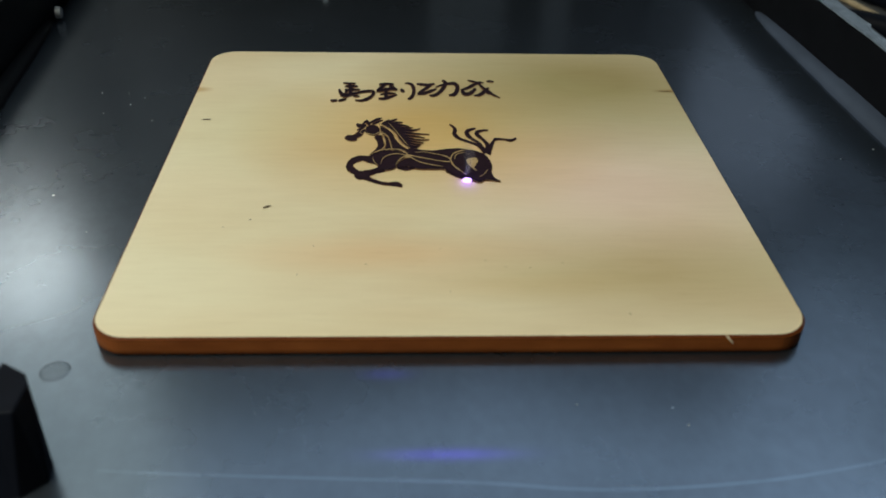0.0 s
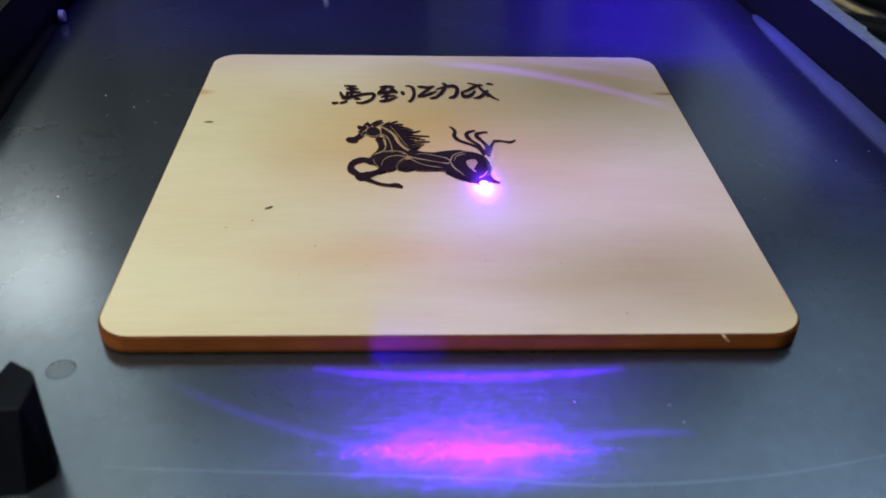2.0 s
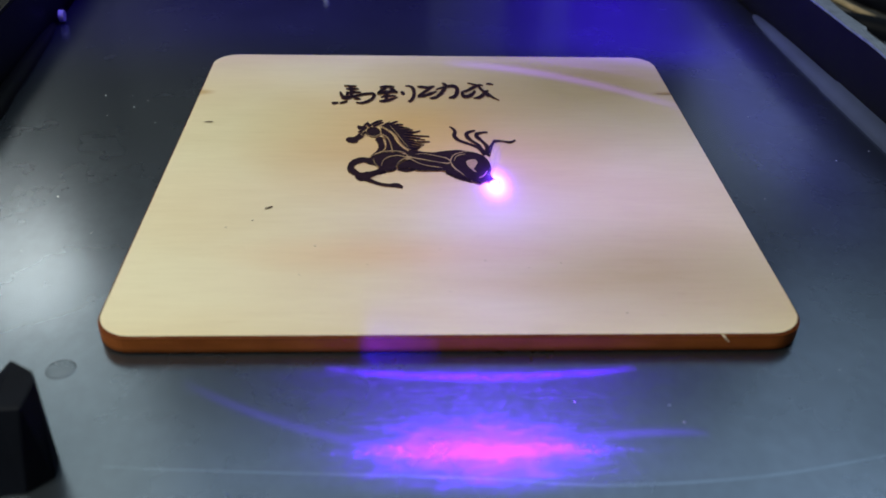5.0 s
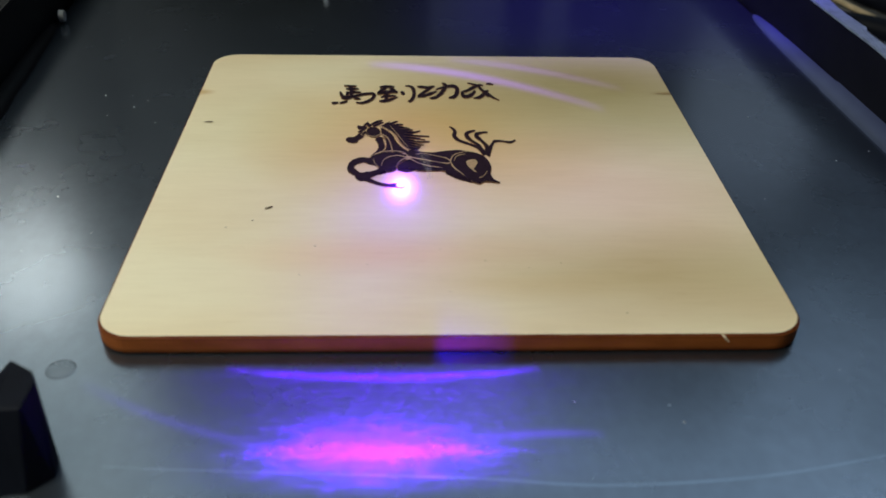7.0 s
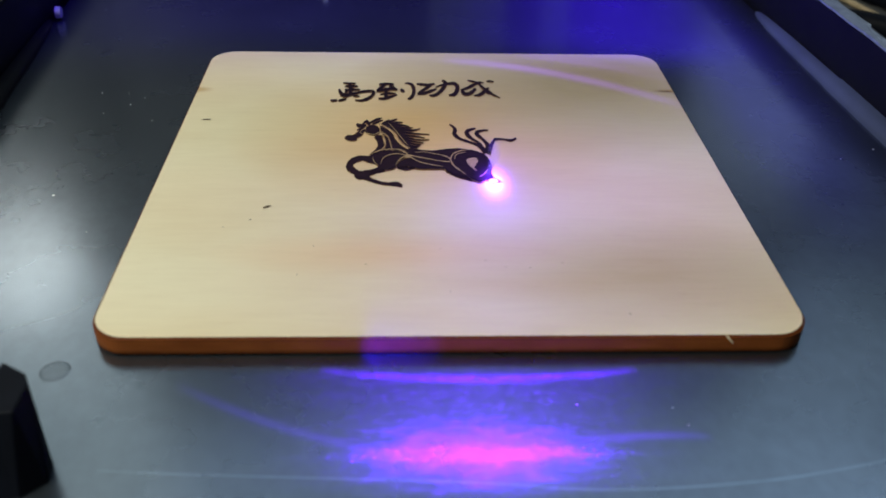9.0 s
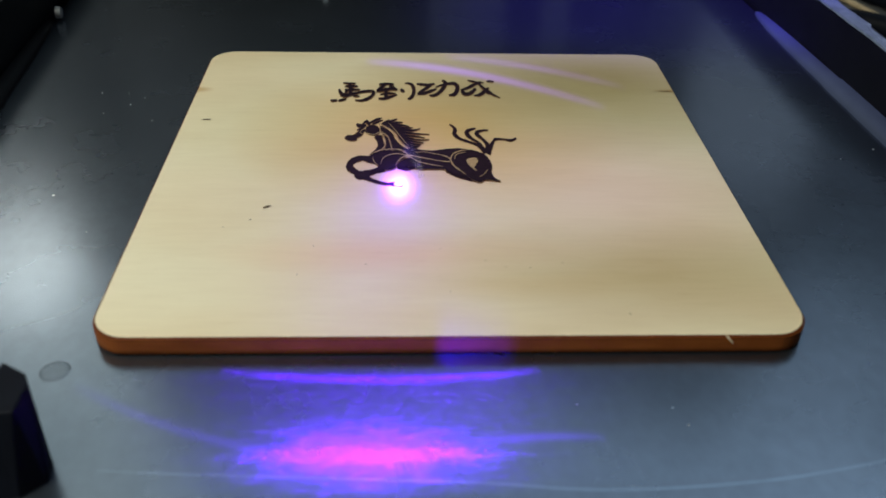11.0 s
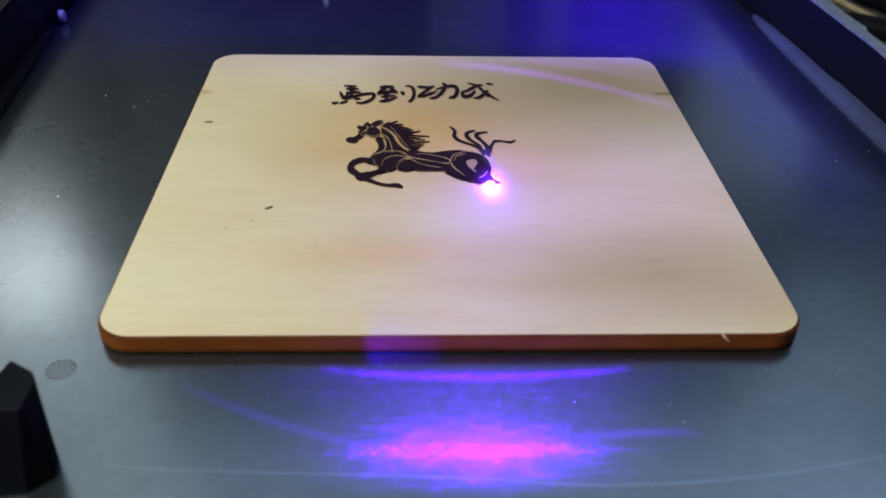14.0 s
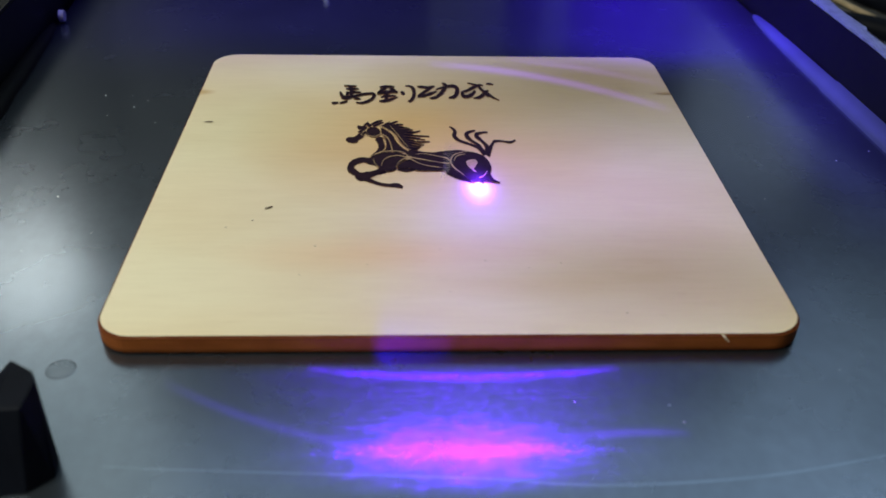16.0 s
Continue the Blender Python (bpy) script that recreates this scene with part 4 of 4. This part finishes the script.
SCAN += [
    (0.0, 3.9, 42.0, 0, 0, 0), (0.1, 5.3, 42.0, 1, 1, 1), (0.2, 5.5, 42.0, 1, 1, 1), (0.3, 6.1, 41.8, 1, 1, 1),
    (0.4, 7.7, 42.2, 0, 1, 0), (0.5, 7.4, 41.9, 1, 1, 1), (0.6, 7.7, 41.9, 1, 1, 1), (0.7, 8.1, 42.0, 1, 1, 1),
    (0.8, 8.3, 42.4, 0, 0, 0), (0.9, 9.0, 42.1, 1, 1, 1), (1.0, 9.3, 42.1, 1, 1, 1), (1.1, 9.8, 42.1, 1, 0, 1),
]
SCAN += [
    (1.2, 10.5, 42.1, 0, 0, 0), (1.3, 10.5, 42.1, 0, 0, 0), (1.4, 10.0, 42.3, 1, 1, 1), (1.5, 9.2, 42.1, 1, 1, 1),
    (1.6, 8.6, 41.9, 1, 0, 1), (1.7, 8.3, 41.9, 1, 1, 1), (1.8, 7.7, 41.7, 1, 1, 1), (1.9, 7.1, 41.5, 1, 1, 1),
    (2.0, 6.9, 41.5, 1, 1, 1), (2.1, 6.5, 41.5, 1, 1, 1), (2.2, 6.0, 41.3, 1, 1, 1), (2.3, 5.5, 41.3, 1, 1, 1),
]
SCAN += [
    (2.4, 5.0, 41.5, 0, 0, 0), (2.5, 2.6, 41.7, 0, 0, 0), (2.6, -1.5, 41.3, 0, 0, 0), (2.7, -5.1, 40.9, 0, 0, 0),
    (2.8, -7.1, 40.7, 0, 1, 0), (2.9, -7.6, 40.7, 1, 1, 1), (3.0, -8.1, 40.9, 1, 1, 1), (3.1, -8.5, 40.7, 1, 1, 1),
    (3.2, -8.9, 40.5, 1, 1, 1), (3.3, -9.5, 40.5, 0, 0, 0), (3.4, -10.4, 40.3, 0, 0, 0), (3.5, -9.1, 40.5, 0, 1, 0),
]
SCAN += [
    (3.6, -8.7, 40.5, 1, 1, 1), (3.7, -8.2, 40.5, 1, 1, 1), (3.8, -7.8, 40.3, 1, 1, 1), (3.9, -7.4, 40.5, 1, 1, 1),
    (4.0, -6.4, 40.7, 0, 0, 0), (4.1, -1.9, 41.3, 0, 0, 0), (4.2, 1.3, 41.7, 0, 0, 0), (4.3, 5.0, 41.5, 0, 0, 0),
    (4.4, 5.8, 41.5, 1, 1, 1), (4.5, 6.8, 41.5, 1, 1, 1), (4.6, 7.4, 41.7, 0, 0, 0), (4.7, 7.8, 41.7, 1, 1, 1),
]
SCAN += [
    (4.8, 8.2, 41.7, 1, 1, 1), (4.9, 8.6, 41.7, 1, 1, 1), (5.0, 8.9, 41.7, 1, 1, 1), (5.1, 9.3, 41.7, 1, 0, 1),
    (5.2, 10.6, 41.9, 0, 0, 0), (5.3, 10.6, 41.9, 0, 0, 0), (5.4, 9.9, 41.9, 1, 1, 1), (5.5, 9.3, 41.7, 1, 1, 1),
    (5.6, 8.6, 41.7, 1, 0, 1), (5.7, 8.3, 41.7, 1, 1, 1), (5.8, 7.7, 41.7, 1, 1, 1), (5.9, 7.3, 41.7, 1, 1, 1),
]
SCAN += [
    (6.0, 6.9, 41.5, 1, 1, 1), (6.1, 6.3, 41.5, 1, 1, 1), (6.2, 5.6, 41.5, 1, 1, 1), (6.3, 4.9, 41.1, 1, 1, 1),
    (6.4, 5.6, 41.5, 1, 1, 1), (6.5, 5.3, 41.9, 0, 0, 0), (6.6, 3.5, 41.5, 0, 0, 0), (6.7, -0.3, 41.3, 0, 0, 0),
    (6.8, -4.7, 40.9, 0, 0, 0), (6.9, -6.9, 40.7, 0, 0, 0), (7.0, -7.7, 40.7, 1, 1, 1), (7.1, -8.0, 40.7, 1, 1, 1),
]
SCAN += [
    (7.2, -8.3, 40.7, 1, 1, 1), (7.3, -8.9, 40.5, 1, 1, 1), (7.4, -9.6, 40.3, 0, 0, 0), (7.5, -10.8, 40.5, 0, 0, 0),
    (7.6, -9.7, 40.5, 1, 1, 0), (7.7, -8.7, 40.5, 1, 1, 1), (7.8, -8.1, 40.4, 1, 1, 1), (8.0, -7.2, 40.4, 1, 2, 1),
    (8.1, -6.4, 40.4, 0, 0, 0), (8.2, -3.1, 40.6, 0, 0, 0), (8.3, 1.6, 41.0, 0, 0, 0), (8.4, 4.9, 41.4, 0, 0, 0),
]
SCAN += [
    (8.5, 5.7, 41.5, 1, 1, 1), (8.6, 6.7, 41.7, 1, 1, 1), (8.7, 7.3, 41.9, 0, 0, 0), (8.8, 7.7, 41.9, 1, 1, 1),
    (8.9, 8.1, 41.9, 1, 1, 1), (9.0, 8.5, 41.7, 1, 1, 1), (9.1, 9.1, 41.9, 1, 0, 1), (9.2, 8.5, 41.7, 1, 1, 1),
    (9.3, 10.1, 41.7, 0, 0, 0), (9.4, 11.5, 41.7, 0, 0, 0), (9.5, 10.7, 41.7, 1, 1, 0), (9.6, 9.8, 41.7, 1, 1, 1),
]
SCAN += [
    (9.7, 9.2, 41.7, 1, 1, 1), (9.8, 8.5, 41.7, 1, 1, 1), (9.9, 8.0, 41.7, 1, 1, 1), (10.0, 7.8, 41.7, 1, 1, 1),
    (10.1, 7.2, 41.7, 1, 1, 1), (10.2, 6.6, 41.5, 1, 1, 1), (10.3, 6.0, 41.5, 1, 1, 1), (10.4, 5.5, 41.5, 1, 1, 1),
    (10.5, 5.3, 41.5, 0, 0, 0), (10.6, 2.4, 41.2, 0, 0, 0), (10.7, -2.3, 41.0, 0, 0, 0), (10.8, -5.4, 40.8, 0, 0, 0),
]
SCAN += [
    (10.9, -7.4, 40.6, 0, 1, 0), (11.0, -8.0, 40.6, 1, 1, 1), (11.1, -8.4, 40.6, 1, 1, 1), (11.2, -8.6, 40.6, 1, 1, 1),
    (11.3, -8.8, 40.6, 1, 1, 1), (11.4, -9.5, 40.4, 1, 0, 1), (11.5, -10.5, 40.6, 0, 0, 0), (11.6, -9.9, 40.4, 0, 0, 0),
    (11.7, -8.8, 40.6, 1, 1, 1), (11.8, -8.4, 40.8, 1, 1, 1), (11.9, -7.9, 40.6, 1, 1, 1), (12.0, -7.4, 40.6, 0, 0, 0),
]
SCAN += [
    (12.1, -5.8, 40.6, 0, 0, 0), (12.2, -1.5, 40.8, 0, 0, 0), (12.3, 2.9, 41.5, 0, 0, 0), (12.4, 5.5, 41.5, 0, 1, 0),
    (12.5, 6.1, 41.1, 1, 1, 1), (12.6, 5.9, 41.1, 1, 1, 1), (12.7, 7.4, 41.7, 0, 0, 0), (12.8, 7.4, 41.3, 1, 1, 1),
    (12.9, 8.0, 41.3, 1, 1, 1), (13.0, 8.4, 41.3, 1, 1, 1), (13.1, 8.6, 41.7, 0, 0, 0), (13.2, 8.9, 41.5, 1, 1, 1),
]
SCAN += [
    (13.3, 9.1, 41.5, 1, 1, 1), (13.4, 10.2, 42.1, 0, 0, 0), (13.5, 11.9, 42.1, 0, 0, 0), (13.6, 10.8, 42.1, 1, 1, 0),
    (13.7, 9.9, 41.7, 1, 1, 1), (13.8, 9.3, 41.7, 1, 1, 1), (13.9, 8.6, 41.5, 1, 1, 1), (14.0, 8.1, 41.5, 1, 1, 1),
    (14.1, 7.9, 41.3, 1, 1, 1), (14.2, 7.3, 41.3, 1, 1, 1), (14.3, 6.5, 41.1, 1, 1, 1), (14.4, 5.4, 40.9, 1, 1, 1),
]
SCAN += [
    (14.5, 5.5, 40.9, 1, 1, 1), (14.6, 5.4, 41.1, 0, 0, 0), (14.7, 2.5, 41.1, 0, 0, 0), (14.8, -2.3, 41.1, 0, 0, 0),
    (14.9, -5.5, 40.7, 0, 0, 0), (15.0, -7.7, 40.5, 0, 1, 0), (15.1, -8.1, 40.5, 1, 1, 1), (15.2, -8.7, 40.5, 1, 1, 1),
    (15.3, -9.1, 40.5, 1, 1, 1), (15.4, -9.6, 40.3, 0, 0, 0), (15.5, -10.4, 40.3, 0, 0, 0), (15.6, -8.2, 40.5, 0, 0, 0),
]
SCAN += [
    (15.7, -2.7, 41.1, 0, 0, 0), (15.8, 2.1, 41.5, 0, 0, 0), (15.9, 5.1, 41.3, 0, 0, 0), (16.0, 5.9, 40.9, 1, 1, 1),
]


def motions():
    k = (HEAD - SCREEN) / (HEAD - TOP)
    kf = (HEAD - SCREEN) / HEAD
    spots, beams, fronts, backs, edges = [], [], [], [], []

    def add(t, x, y, beam, front, back):
        x, y = x / 1000, y / 1000
        spots.append((t, pose(x, y, TOP + 0.0002)))
        beams.append((t, pose(BEAM.x + (x - BEAM.x) * k, BEAM.y + (y - BEAM.y) * k - (0 if beam else 0.036), SCREEN)))
        fronts.append((t, pose(FRONT.x + ((x - 0.009) * 0.82 + 0.0026) * kf, FRONT.y - (0 if front else 0.026), SCREEN - 0.002)))
        backs.append((t, pose(BACK.x + (0.009 - x) * 3.5 * kf + (0.010 if x < 0 else 0) + (0 if back else 0.075), BACK.y, SCREEN)))
        edges.append((t, pose(EDGE.x + (-0.0078 + (0.0092 - x) * 0.62) * kf, EDGE.y - (0 if front else 0.030), SCREEN)))

    for now, after in zip(SCAN, SCAN[1:]):
        add(*now)
        # shutters snap over just before the next state
        span, last = after[0] - now[0], 1 / 30
        if after[3:] != now[3:] and span > 0.05:
            u = 1 - last / span
            add(after[0] - last, now[1] + (after[1] - now[1]) * u, now[2] + (after[2] - now[2]) * u, *now[3:])
    add(*SCAN[-1])
    walk(spot, spots)
    # the smoke trails a quarter of a second behind the burn
    ts, xs, ys = (np.array([r[i] for r in SCAN]) for i in range(3))
    walk(wisp, [(t, pose(np.interp(t - 0.25, ts, xs) / 1000, np.interp(t - 0.25, ts, ys) / 1000 + 0.0013, TOP + 0.0002, 0, 26 * math.sin(t * 1.9 + 3.0) - 12 * math.sin(t * 0.9), 0)) for t, _ in spots])
    walk(beam_screen, beams)
    walk(front_screen, fronts)
    walk(back_screen, backs)
    walk(edge_screen, edges)


motions()
